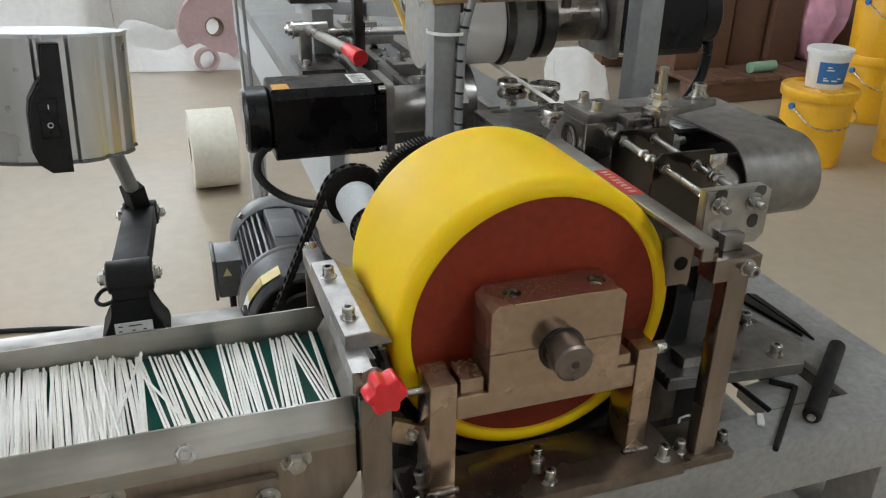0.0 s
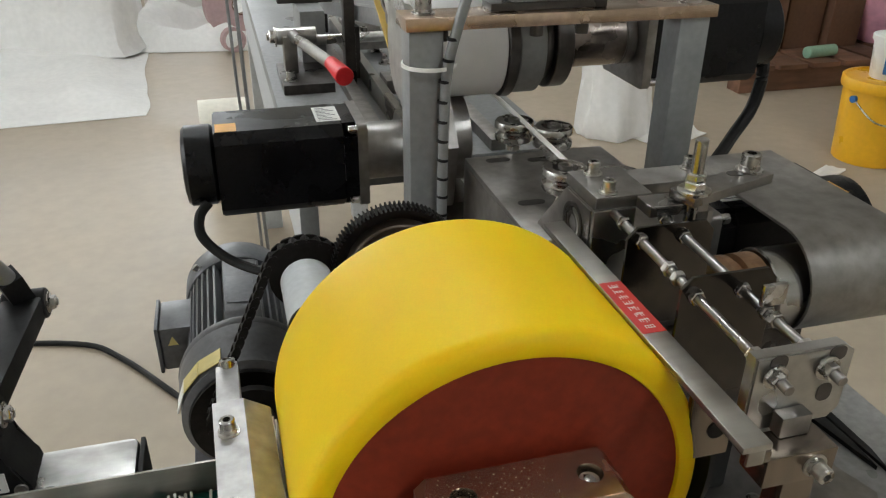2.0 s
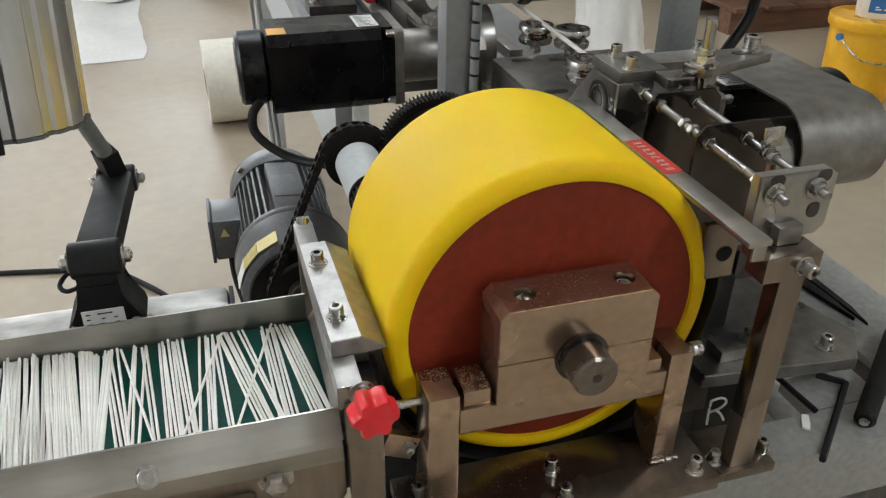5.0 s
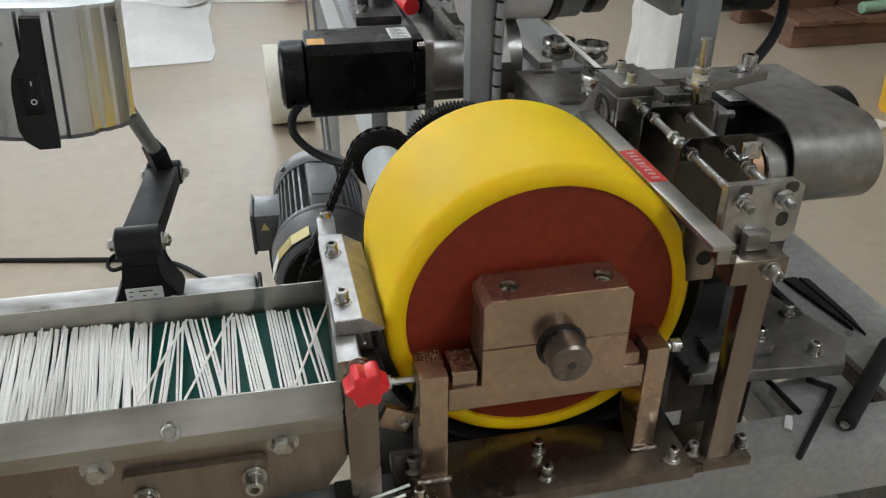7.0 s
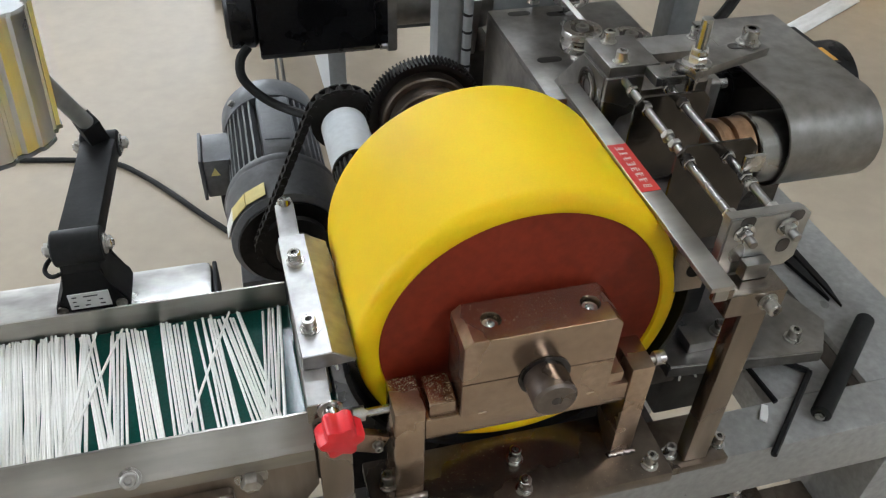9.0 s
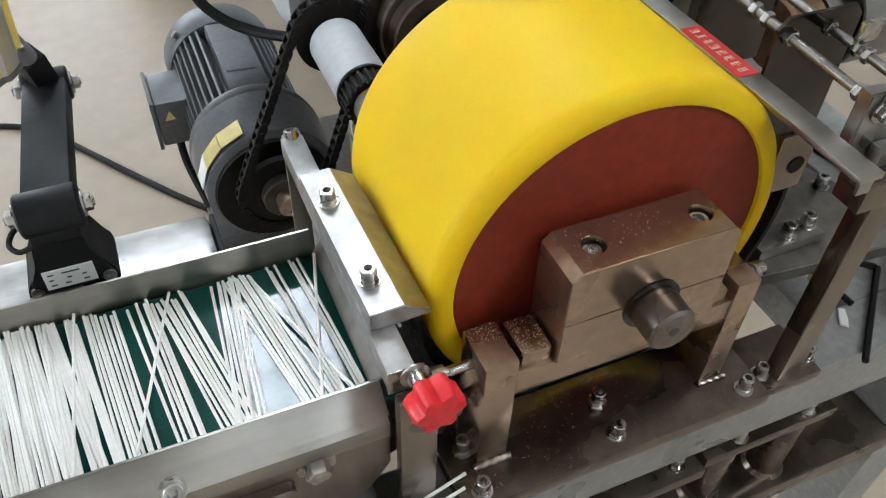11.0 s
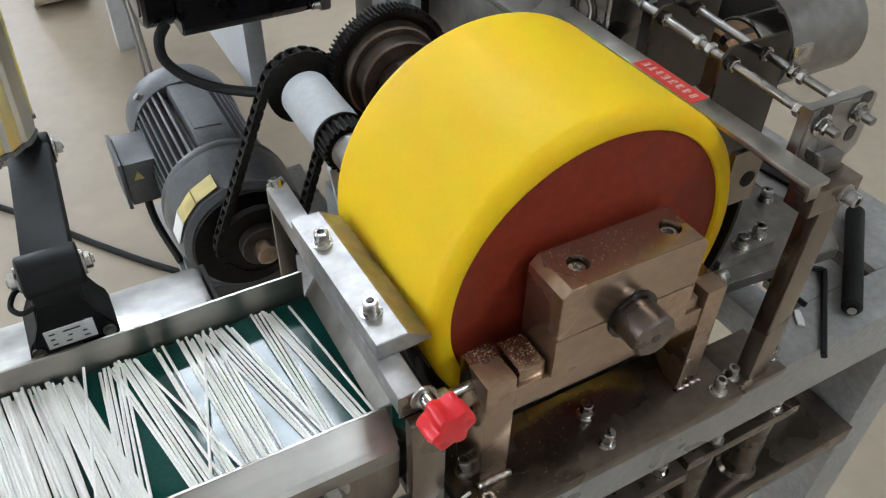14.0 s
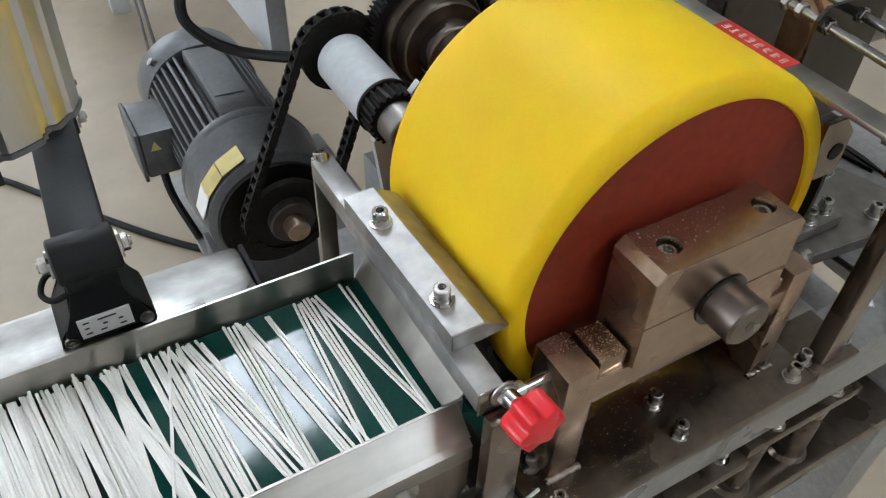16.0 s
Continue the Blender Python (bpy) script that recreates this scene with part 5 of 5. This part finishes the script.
def rear_bed():
    t = thing("machine_bed", (0.3, 1.5, FLOOR), "long grey machine bed running back behind the drum", "machine bed")
    part("top", box((0.165, 0.925, 0.880), (0.46, 2.30, 0.905), 0.002), GREY_PAINT, t)
    part("left_side", box((0.165, 0.925, 0.78), (0.185, 2.30, 0.8798), 0.002), PALE_GREY, t)
    part("right_side", box((0.44, 0.925, 0.78), (0.46, 2.30, 0.8798), 0.002), PALE_GREY, t)
    for y in (1.2, 2.25):
        for x in (0.19, 0.435)[y < 2:]:
            part("leg", box((x - 0.022, y - 0.022, FLOOR), (x + 0.022, y + 0.022, 0.7798), 0.002), PALE_GREY, t)
    part("slide_bar", box((0.255, 0.93, 0.9052), (0.272, 1.65, 0.918), 0.001), PLATE, t)
    part("slide_bar", box((0.375, 0.93, 0.9052), (0.392, 1.65, 0.918), 0.001), PLATE, t)
    for k in range(6):
        y = 1.02 + k * 0.075
        hex_nut(t, (0.330 + 0.002 * k, y, 0.9052), (0, 0, 1), 0.0065, 0.006, 0.006)
    # forming rail and yellow feed strip
    part("forming_rail", box((0.272, 0.96, 0.975), (0.292, 1.70, 0.995), 0.001, turn=turn("X", -8) @ turn("Z", 4)), GREY_PAINT, t)
    part("rail_stand", box((0.274, 1.25, 0.9052), (0.290, 1.275, 0.976), 0.001), DARK, t)
    part("rail_stand", box((0.270, 1.55, 0.9052), (0.286, 1.575, 1.010), 0.001), DARK, t)
    bm = prism([(0.905, 0.995), (1.25, 1.165), (1.25, 1.168), (0.905, 0.998)], "x", 0.268, 0.310)
    part("feed_strip", bm, YELLOW_BELT, t, "yellow feed strip")
    for k in range(7):
        y = 0.94 + k * 0.028
        z = 1.032 + k * 0.0145
        m = axis((0.275, y, z), (1, 0.1, 0))
        part("coil_ring", lathe([(0.017, 0), (0.021, 0.001), (0.021, 0.004), (0.017, 0.005), (0.014, 0.004), (0.014, 0.001), (0.017, 0)], m, 28), PLATE, t)
    part("ring_spindle", rod((0.278, 0.92, 1.025), (0.278, 1.16, 1.148), 0.006, seg=14), STEEL, t)
    part("edge_strip", box((0.2885, 0.93, 0.9052), (0.300, 1.62, 0.930), 0.001), SHEET, t)
    for y in (1.00, 1.12, 1.36, 1.48):
        part("slide_block", box((0.300, y, 0.9182), (0.366, y + 0.045, 0.936), 0.0015), PLATE, t)
        socket_bolt(t, (0.318, y + 0.022, 0.936), (0, 0, 1), 0.006, 0.008)
        socket_bolt(t, (0.350, y + 0.022, 0.936), (0, 0, 1), 0.006, 0.008)
    part("strip_stand", box((0.262, 1.20, 0.9052), (0.276, 1.225, 1.135), 0.001), DARK, t)
    return t


rear_bed()


def lever():
    t = thing("clamp_lever", (0.2, 1.25, 0.905), "steel clamp lever with a red plastic grip", "lever")
    part("base", box((0.178, 1.19, 0.9052), (0.245, 1.31, 0.918), 0.001), DARK, t)
    part("pillar", box((0.186, 1.245, 0.9182), (0.204, 1.275, 0.968), 0.002), PLATE, t)
    part("pivot", rod((0.178, 1.262, 0.966), (0.232, 1.262, 0.966), 0.011, seg=20, bevel=0.001), STEEL, t)
    part("bar", rod((0.199, 1.255, 0.968), (0.237, 1.095, 0.961), 0.0075, seg=16), STEEL, t)
    part("grip", rod((0.232, 1.121, 0.9622), (0.2400, 1.066, 0.9592), 0.0085, 0.0112, seg=24, bevel=0.001), RED_PLASTIC, t, "red grip")
    hex_nut(t, (0.178, 1.262, 0.966), (-1, 0, 0), 0.009, 0.007, 0.004)
    socket_bolt(t, (0.19, 1.215, 0.918), (0, 0, 1), 0.006, 0.008)
    part("cross_shaft", rod((0.232, 1.28, 0.955), (0.43, 1.28, 0.955), 0.007, seg=14), STEEL, t)
    part("bracket", box((0.215, 1.30, 0.9182), (0.250, 1.40, 0.990), 0.002), GREY_PAINT, t)
    part("bracket_top", box((0.19, 1.36, 0.9902), (0.27, 1.44, 1.010), 0.002), DARK, t)
    return t


lever()


# ---- cables ----
def cables():
    t = thing("motor_cable", (0.07, 0.85, 0.9), "black cable from the stepper motor to the drive", "cable", "cables")
    part("cable", sweep([(0.080, 0.842, 0.915), (0.071, 0.836, 0.905), (0.071, 0.83, 0.888), (0.088, 0.82, 0.871), (0.113, 0.80, 0.865), (0.150, 0.76, 0.872)], 0.0046), RUBBER, t)
    t = thing("motor_cable", (0.62, 0.87, 0.9), "black cable hanging from the drum motor", "cable", "cables")
    part("cable", sweep([(0.642, 0.860, 1.010), (0.645, 0.860, 0.985), (0.637, 0.857, 0.955), (0.612, 0.845, 0.932), (0.560, 0.80, 0.920), (0.49, 0.735, 0.935), (0.43, 0.70, 0.94)], 0.0065), RUBBER, t)
    t = thing("lamp_cable", (-0.2, 1.2, FLOOR), "thin black cable lying on the floor", "cable", "cables")
    part("cable", sweep([(x, y, FLOOR + 0.0062) for x, y in ((-1.6, 1.98), (-0.9, 1.87), (-0.545, 1.805), (-0.278, 1.747), (-0.175, 1.665), (-0.04, 1.478), (0.061, 1.347), (0.20, 1.20))], 0.0062), RUBBER, t)
    t = thing("floor_wire", (0.1, 2.4, FLOOR), "thin grey wires hanging beside the machine bed", "cable", "cables")
    part("wire", sweep([(0.135, 1.62, 1.08), (0.138, 1.60, 0.80), (0.145, 1.55, 0.55), (0.155, 1.52, FLOOR + 0.004)], 0.0035), GREY_PAINT, t)
    part("wire", sweep([(0.122, 1.62, 1.08), (0.124, 1.60, 0.80), (0.135, 1.55, 0.55), (0.130, 1.54, FLOOR + 0.004)], 0.0028), GREY_PAINT, t)


cables()


# ---- things on the floor behind ----
def bucket(at, s=1.0, label="yellow plastic paint bucket with lid and wire handle"):
    t = thing("paint_bucket", at, label, "bucket", "yellow buckets")
    m = pose(*at) @ Matrix.Scale(s, 4)
    part("body", lathe([(0, 0), (0.132, 0), (0.136, 0.004), (0.152, 0.325), (0.150, 0.33), (0, 0.33)], m, 48), BUCKET, t)
    part("lid", lathe([(0.1525, 0.300), (0.161, 0.302), (0.164, 0.312), (0.164, 0.340), (0.160, 0.346), (0.152, 0.346), (0.148, 0.338), (0, 0.338)], m, 48), BUCKET, t)
    part("handle", sweep([m @ Vector(p) for p in ((-0.156, -0.02, 0.27), (-0.12, -0.125, 0.20), (0.0, -0.162, 0.19), (0.12, -0.12, 0.22), (0.156, -0.02, 0.27))], 0.003), ZINC, t)
    for sx in (-1, 1):
        part("handle_ear", rod(m @ Vector((sx * 0.150, -0.02, 0.27)), m @ Vector((sx * 0.163, -0.022, 0.27)), 0.012, seg=14), BLUE_LABEL if sx < 0 else BUCKET, t)
    return t


def background():
    bucket((2.235, 2.29, FLOOR), 0.83)
    bucket((2.90, 2.70, FLOOR), 0.84, label="yellow plastic paint bucket carrying another bucket, on the floor")
    bucket((2.90, 2.70, FLOOR + 0.2845), 0.84, label="yellow plastic paint bucket stacked on another bucket")
    bucket((2.62, 2.19, FLOOR), 0.84)
    t = thing("white_pail", (2.255, 2.30, FLOOR + 0.2808), "white plastic pail with a blue label, standing on a bucket", "pail")
    m = pose(2.255, 2.30, FLOOR + 0.2808) @ Matrix.Scale(0.76, 4)
    part("body", lathe([(0, 0), (0.082, 0), (0.084, 0.003), (0.098, 0.175), (0.096, 0.178), (0, 0.178)], m, 40), WHITE_PLASTIC, t)
    part("lid", lathe([(0.0985, 0.160), (0.105, 0.161), (0.106, 0.182), (0.102, 0.186), (0, 0.184)], m, 40), WHITE_PLASTIC, t)
    bm = bmesh.new()
    lo, hi = [], []
    for k in range(13):
        a = radians(205 + 90 * k / 12)
        lo.append(bm.verts.new(m @ Vector((0.0895 * math.cos(a), 0.0895 * math.sin(a), 0.028))))
        hi.append(bm.verts.new(m @ Vector((0.0975 * math.cos(a), 0.0975 * math.sin(a), 0.130))))
    for k in range(12):
        bm.faces.new((lo[k], lo[k + 1], hi[k + 1], hi[k]))
    part("label", bm, BLUE_LABEL, t, "blue wrap label with white print")
    bm = bmesh.new()
    for k, (h, a0, a1) in enumerate(((0.105, 228, 240), (0.092, 226, 246), (0.052, 222, 270), (0.042, 222, 260))):
        vs = []
        for z in (h, h + 0.006):
            for a in (a0, a1):
                r = 0.0985 + (z - 0.08) * 0.08
                vs.append(bm.verts.new(m @ Vector((r * math.cos(radians(a)), r * math.sin(radians(a)), z))))
        bm.faces.new((vs[0], vs[1], vs[3], vs[2]))
    part("print", bm, LABEL, t)
    # pallet with brown crates
    t = thing("wood_pallet", (2.7, 3.5, FLOOR), "brown wooden pallet on the floor by the wall", "pallet")
    for k in range(3):
        part("bearer", box((2.25, 3.08 + k * 0.42, FLOOR + 0.0001), (3.75, 3.17 + k * 0.42, FLOOR + 0.10), 0.004), WOOD, t)
    for k in range(9):
        part("plank", box((2.25 + k * 0.167, 3.05, FLOOR + 0.1002), (2.25 + k * 0.167 + 0.14, 4.05, FLOOR + 0.122), 0.003), WOOD, t)
    rng = random.Random(5)
    for k, (x, y, w, h) in enumerate(((2.42, 3.40, 0.30, 0.42), (2.70, 3.44, 0.20, 0.46), (2.91, 3.42, 0.18, 0.44), (2.42, 3.75, 0.34, 0.62), (2.80, 3.80, 0.34, 0.70), (3.16, 3.78, 0.32, 0.66))):
        t = thing("cardboard_carton", (x, y, FLOOR + 0.122), "brown cardboard carton stacked on the pallet", "carton", "cartons")
        part("carton", box((x - w / 2, y - 0.13, FLOOR + 0.1222), (x + w / 2, y + 0.13, FLOOR + 0.122 + h), 0.006, turn=turn("Z", rng.uniform(-6, 6))), BROWN_BOX, t)
        part("tape", box((x - 0.025, y - 0.12, FLOOR + 0.1225 + h), (x + 0.025, y + 0.12, FLOOR + 0.1232 + h)), CREAM, t)
    t = thing("dark_sack", (3.42, 3.40, FLOOR + 0.122), "dark brown sack slumped on the pallet", "sack")
    bm = bmesh.new()
    bmesh.ops.create_icosphere(bm, subdivisions=4, radius=1)
    for v in bm.verts:
        n = noise.noise(v.co * 1.9 + Vector((4, 1, 2))) * 0.25
        v.co = Vector((v.co.x * 0.17 * (1 + n), v.co.y * 0.17 * (1 + n), max(-0.85, v.co.z) * 0.16 * (1 + 0.4 * n)))
    bmesh.ops.translate(bm, verts=bm.verts, vec=(3.42, 3.40, FLOOR + 0.122 + 0.14))
    part("sack", bm, BROWN_BOX, t)
    t = thing("red_bundle", (2.80, 3.44, FLOOR + 0.59), "bright red plastic bundle on top of the cartons", "bundle")
    bm = lathe([(0, 0), (0.10, 0.01), (0.13, 0.05), (0.10, 0.10), (0, 0.115)], pose(2.75, 3.44, FLOOR + 0.585), 20)
    part("bundle", bm, RED_PLASTIC, t)
    t = thing("pink_bag", (3.15, 3.35, FLOOR + 0.12), "pink translucent plastic bag, half full", "bag")
    bm = bmesh.new()
    bmesh.ops.create_icosphere(bm, subdivisions=4, radius=1)
    for v in bm.verts:
        n = noise.noise(v.co * 2.2) * 0.22
        v.co = Vector((v.co.x * 0.15 * (1 + n), v.co.y * 0.15 * (1 + n), max(-0.9, v.co.z) * 0.27 * (1 + 0.4 * n)))
    bmesh.ops.translate(bm, verts=bm.verts, vec=(3.16, 3.38, FLOOR + 0.122 + 0.245))
    part("bag", bm, PINK_BAG, t)
    t = thing("green_roll", (2.68, 3.14, FLOOR + 0.122), "short pale green plastic roll lying on the pallet", "roll")
    part("roll", rod((2.60, 3.13, FLOOR + 0.149), (2.76, 3.15, FLOOR + 0.149), 0.026, seg=20, bevel=0.003), GREEN_ROLL, t)
    # cream paper roll on the floor, left
    t = thing("paper_roll", (0.082, 2.635, FLOOR), "cream paper roll standing on its rim on the floor", "paper roll", "paper rolls")
    m = axis((0.082, 2.635, FLOOR + 0.1300), (1, 0.03, 0))
    part("roll", lathe([(0.040, -0.072), (0.1285, -0.072), (0.1300, -0.070), (0.1300, 0.070), (0.1285, 0.072), (0.040, 0.072), (0.040, -0.072)], m, 72), CREAM, t)
    part("core", lathe([(0.034, -0.073), (0.0398, -0.073), (0.0398, 0.073), (0.034, 0.073), (0.034, -0.073)], m, 32), BROWN_BOX, t)
    # white paper heaps and big rolls far left
    def sheet(name, cx, cy, w, d, h, seed, label, rot=0.0):
        t = thing(name, (cx, cy, FLOOR), label, "paper sheet", "paper sheets")
        bm = bmesh.new()
        n = 26
        vs = {}
        for i in range(n + 1):
            for j in range(n + 1):
                u, v = i / n - 0.5, j / n - 0.5
                e = min(1, 6 * min(0.5 - abs(u), 0.5 - abs(v)))
                z = 0.004 + e * h * max(0, 0.45 + noise.noise(Vector((u * 3 + seed, v * 3, seed))) + 0.14 * noise.noise(Vector((u * 9, v * 9, seed))))
                p = Vector((u * w * (1 + 0.08 * noise.noise(Vector((v * 4, seed, 0)))), v * d, z))
                p = Matrix.Rotation(radians(rot), 4, "Z") @ p
                vs[i, j] = bm.verts.new((cx + p.x, cy + p.y, FLOOR + p.z))
        for i in range(n):
            for j in range(n):
                bm.faces.new((vs[i, j], vs[i + 1, j], vs[i + 1, j + 1], vs[i, j + 1]))
        r = bmesh.ops.extrude_face_region(bm, geom=bm.faces[:])
        bmesh.ops.translate(bm, vec=(0, 0, -0.003), verts=[v for v in r["geom"] if isinstance(v, bmesh.types.BMVert)])
        part("sheet", bm, WHITE_PAPER, t)
    sheet("paper_sheet", -0.88, 3.98, 1.25, 1.3, 0.08, 2.3, "large white paper sheet spread on the floor", 4)
    sheet("paper_sheet", 0.0, 4.85, 0.9, 0.9, 0.20, 5.1, "rumpled white paper spread by the wall", -8)
    t = thing("white_sack", (1.49, 2.75, FLOOR), "rumpled white plastic sack standing on the floor", "sack")
    bm = bmesh.new()
    n, rows = 72, []
    for z, wx, wy in ((0.002, 0.140, 0.105), (0.03, 0.150, 0.112), (0.12, 0.138, 0.092), (0.21, 0.128, 0.070), (0.29, 0.126, 0.046), (0.35, 0.116, 0.026), (0.375, 0.100, 0.012)):
        ring = []
        for k in range(n):
            c, d = math.cos(2 * math.pi * k / n), math.sin(2 * math.pi * k / n)
            w = 1 + 0.22 * noise.noise(Vector((c * 2.2, d * 2.2, z * 5))) + 0.10 * noise.noise(Vector((c * 7, d * 7, z * 9)))
            ring.append(bm.verts.new((1.49 + wx * c * w - 0.10 * max(0, z - 0.2) * (c < 0), 2.75 + wy * d * w, FLOOR + z * (1 - 0.22 * (c > 0) * c * (z > 0.1)))))
        rows.append(ring)
    for p, q in zip(rows, rows[1:]):
        for k in range(n):
            bm.faces.new((p[k], p[(k + 1) % n], q[(k + 1) % n], q[k]))
    bm.faces.new(rows[-1]), bm.faces.new(rows[0][::-1])
    part("sack", bm, WHITE_PAPER, t)
    sheet("crumpled_paper", 1.66, 2.70, 0.26, 0.24, 0.10, 7.7, "crumpled white paper lying on the floor", 25)
    sheet("paper_strip", 1.86, 2.12, 0.46, 0.065, 0.012, 3.1, "narrow white paper strip lying on the floor", 28)
    for x, y, r, h in ((-1.05, 5.75, 0.34, 0.75), (-0.05, 5.75, 0.30, 0.62)):
        t = thing("large_paper_roll", (x, y, FLOOR), "large white paper roll standing by the wall", "paper roll", "paper rolls")
        part("roll", lathe([(0.04, 0.0), (r, 0.0), (r + 0.004, 0.01), (r + 0.004, h), (r, h + 0.006), (0.04, h + 0.006), (0.04, 0)], pose(x, y, FLOOR + 0.002), 56), WHITE_PAPER, t)
    # stacked stock under a hanging white paper cover
    t = thing("draped_paper_stack", (-1.0, 4.75, FLOOR), "tall stack under a draped white paper cover with soft folds", "paper stack")
    bm = bmesh.new()
    n, rows = 120, []
    for z, f in ((0.022, 1.07), (0.07, 1.02), (0.30, 0.995), (0.55, 0.985), (0.72, 0.97), (0.78, 0.93), (0.79, 0.5)):
        ring = []
        for k in range(n):
            a = 2 * math.pi * k / n
            c, d = math.cos(a), math.sin(a)
            q = (abs(c) ** 7 + abs(d) ** 7) ** (-1 / 7)
            w = 0.030 * noise.noise(Vector((c * 6, d * 6, z * 0.8))) + 0.014 * noise.noise(Vector((c * 15, d * 15, z * 1.5)))
            ring.append(bm.verts.new((-0.94 + (0.62 * f + w) * c * q, 4.75 + (0.45 * f + w) * d * q, FLOOR + z + 0.02 * noise.noise(Vector((c * 3, d * 3, 1 + z))))))
        rows.append(ring)
    for p, q in zip(rows, rows[1:]):
        for k in range(n):
            bm.faces.new((p[k], p[(k + 1) % n], q[(k + 1) % n], q[k]))
    bm.faces.new(rows[-1]), bm.faces.new(rows[0][::-1])
    part("cover", bm, WHITE_PAPER, t)
    part("top_sheet", box((-1.46, 4.38, FLOOR + 0.815), (-0.42, 5.12, FLOOR + 0.821), 0.002, turn=turn("Z", 2)), WHITE_PAPER, t)
    t = thing("paper_disc_roll", (0.12, 4.6, FLOOR), "pinkish narrow paper disc roll leaning on edge", "paper roll", "paper rolls")
    m = axis((0.205, 4.62, FLOOR + 0.190), (0.20, -1, 0.10))
    part("disc", lathe([(0.050, 0), (0.184, 0), (0.187, 0.006), (0.187, 0.08), (0.050, 0.08), (0.050, 0)], m, 64), PINK, t)
    part("core", lathe([(0.045, -0.004), (0.0498, -0.004), (0.0498, 0.084), (0.045, 0.084), (0.045, -0.004)], m, 40), BROWN_BOX, t)
    t = thing("cardboard_core", (0.06, 4.35, FLOOR), "short grey cardboard core ring on the floor", "core")
    m = axis((0.150, 4.38, FLOOR + 0.063), (0.3, -1, 0.02))
    part("ring", lathe([(0.046, 0), (0.060, 0), (0.060, 0.05), (0.046, 0.05), (0.046, 0)], m, 48), PINK, t)


background()

# ---- paper sticks on the belt ----
STICKS = []
SPEED, R_STICK, L_STICK = 0.0220, 0.00088, 0.104
X_LAND, X_SLOW, SLOW = 0.074, -0.048, 0.29


def stick_pose(s, k):
    """Where stick k is after it has come s metres along its way: round under the roller, off it, along the belt."""
    yaw, dy, dz = k
    ra = RR + 0.0024
    if s < 0:
        a = radians(188) - s / ra
        return pose(RX + ra * math.cos(a), 0.512, RZ + ra * math.sin(a), 0, 0, 0)
    y = 0.4845 + dy
    if s < 0.0044:
        return pose(0.0985, 0.495, 0.8915, 0, 0, yaw * 0.4)
    x = X_LAND - (s - 0.0066)
    if x < X_SLOW:
        # the sticks bunch up in layers and line up with one another
        x = X_SLOW - (X_SLOW - x) * SLOW
        f = min(1.0, (X_SLOW - x) / 0.025)
        dz += 0.0018 * f * (1 + (dy > 0))
        yaw += (6.5 + dy * 900 - yaw) * 0.93 * f
    return pose(x, y, BZ + R_STICK + dz, 0, 0, yaw)


def sticks():
    rng = random.Random(21)
    me = bpy.data.meshes.new("paper_stick")
    bm = rod((0, -L_STICK / 2, 0), (0, L_STICK / 2, 0), R_STICK, seg=10, bevel=0.0003)
    bm.to_mesh(me)
    bm.free()
    me.materials.append(PAPER)
    me.shade_smooth()
    me.set_sharp_from_angle(angle=radians(40))
    s = 0.128 + 0.122 / SLOW
    count, lean = 0, 6.0
    while s > -SPEED * 15.9:
        if count == 0:
            # a new bunch of parallel sticks, after a gap
            count, lean = rng.choice((2, 4, 5, 7, 8, 11)), max(-4, min(14, rng.gauss(6, 4)))
            s -= rng.uniform(0.0014, 0.0066)
        wild = rng.random() < 0.05
        yaw = rng.choice((-1, 1)) * rng.uniform(10, 24) if wild else lean + rng.uniform(-1.3, 1.3)
        k = (yaw, rng.uniform(-0.003, 0.003), 0.0029 if wild else rng.choice((0, 0, 0.0003, 0.0007)))
        ob = tagged(new("paper_stick", me), "straight white rolled paper stick on the green belt", "paper stick", "paper sticks")
        ob.matrix_basis = stick_pose(s, k)
        STICKS.append((ob, s, k))
        s -= rng.uniform(0.0019, 0.0026)
        count -= 1


sticks()


def motions():
    times = [k * 0.5 for k in range(33)]
    walk(ROLLER, [(t, pose(RX, 0.5, RZ, 0, 110 * t, 0)) for t in times])
    walk(WHEEL, [(t, pose(*WHEEL_AT, 130 * t, 0, 0)) for t in times])
    for ob, s0 in LINKS:
        rows = []
        for k in range(65):
            x, z, a = on_loop(s0 + 0.03 * k * 0.25)
            rows.append((k * 0.25, pose(x - 0.1, 0, z - 0.74, 0, -a, 0)))
        walk(ob, rows)
    for ob, s, k in STICKS:
        # rows at the start, the end and at each bend of the way
        marks = {k * 0.5 for k in range(33)}
        for edge in (-0.0001, 0.0, 0.0043, 0.0067, 0.0066 + X_LAND - X_SLOW):
            te = (edge - s) / SPEED
            if 0 < te < 16:
                marks.add(te)
        marks = sorted(marks)
        keep = [marks[0]]
        for t in marks[1:]:
            if t - keep[-1] > 0.07 or t == 16.0:
                keep.append(t)
        walk(ob, [(t, stick_pose(s + SPEED * t, k)) for t in keep])


motions()
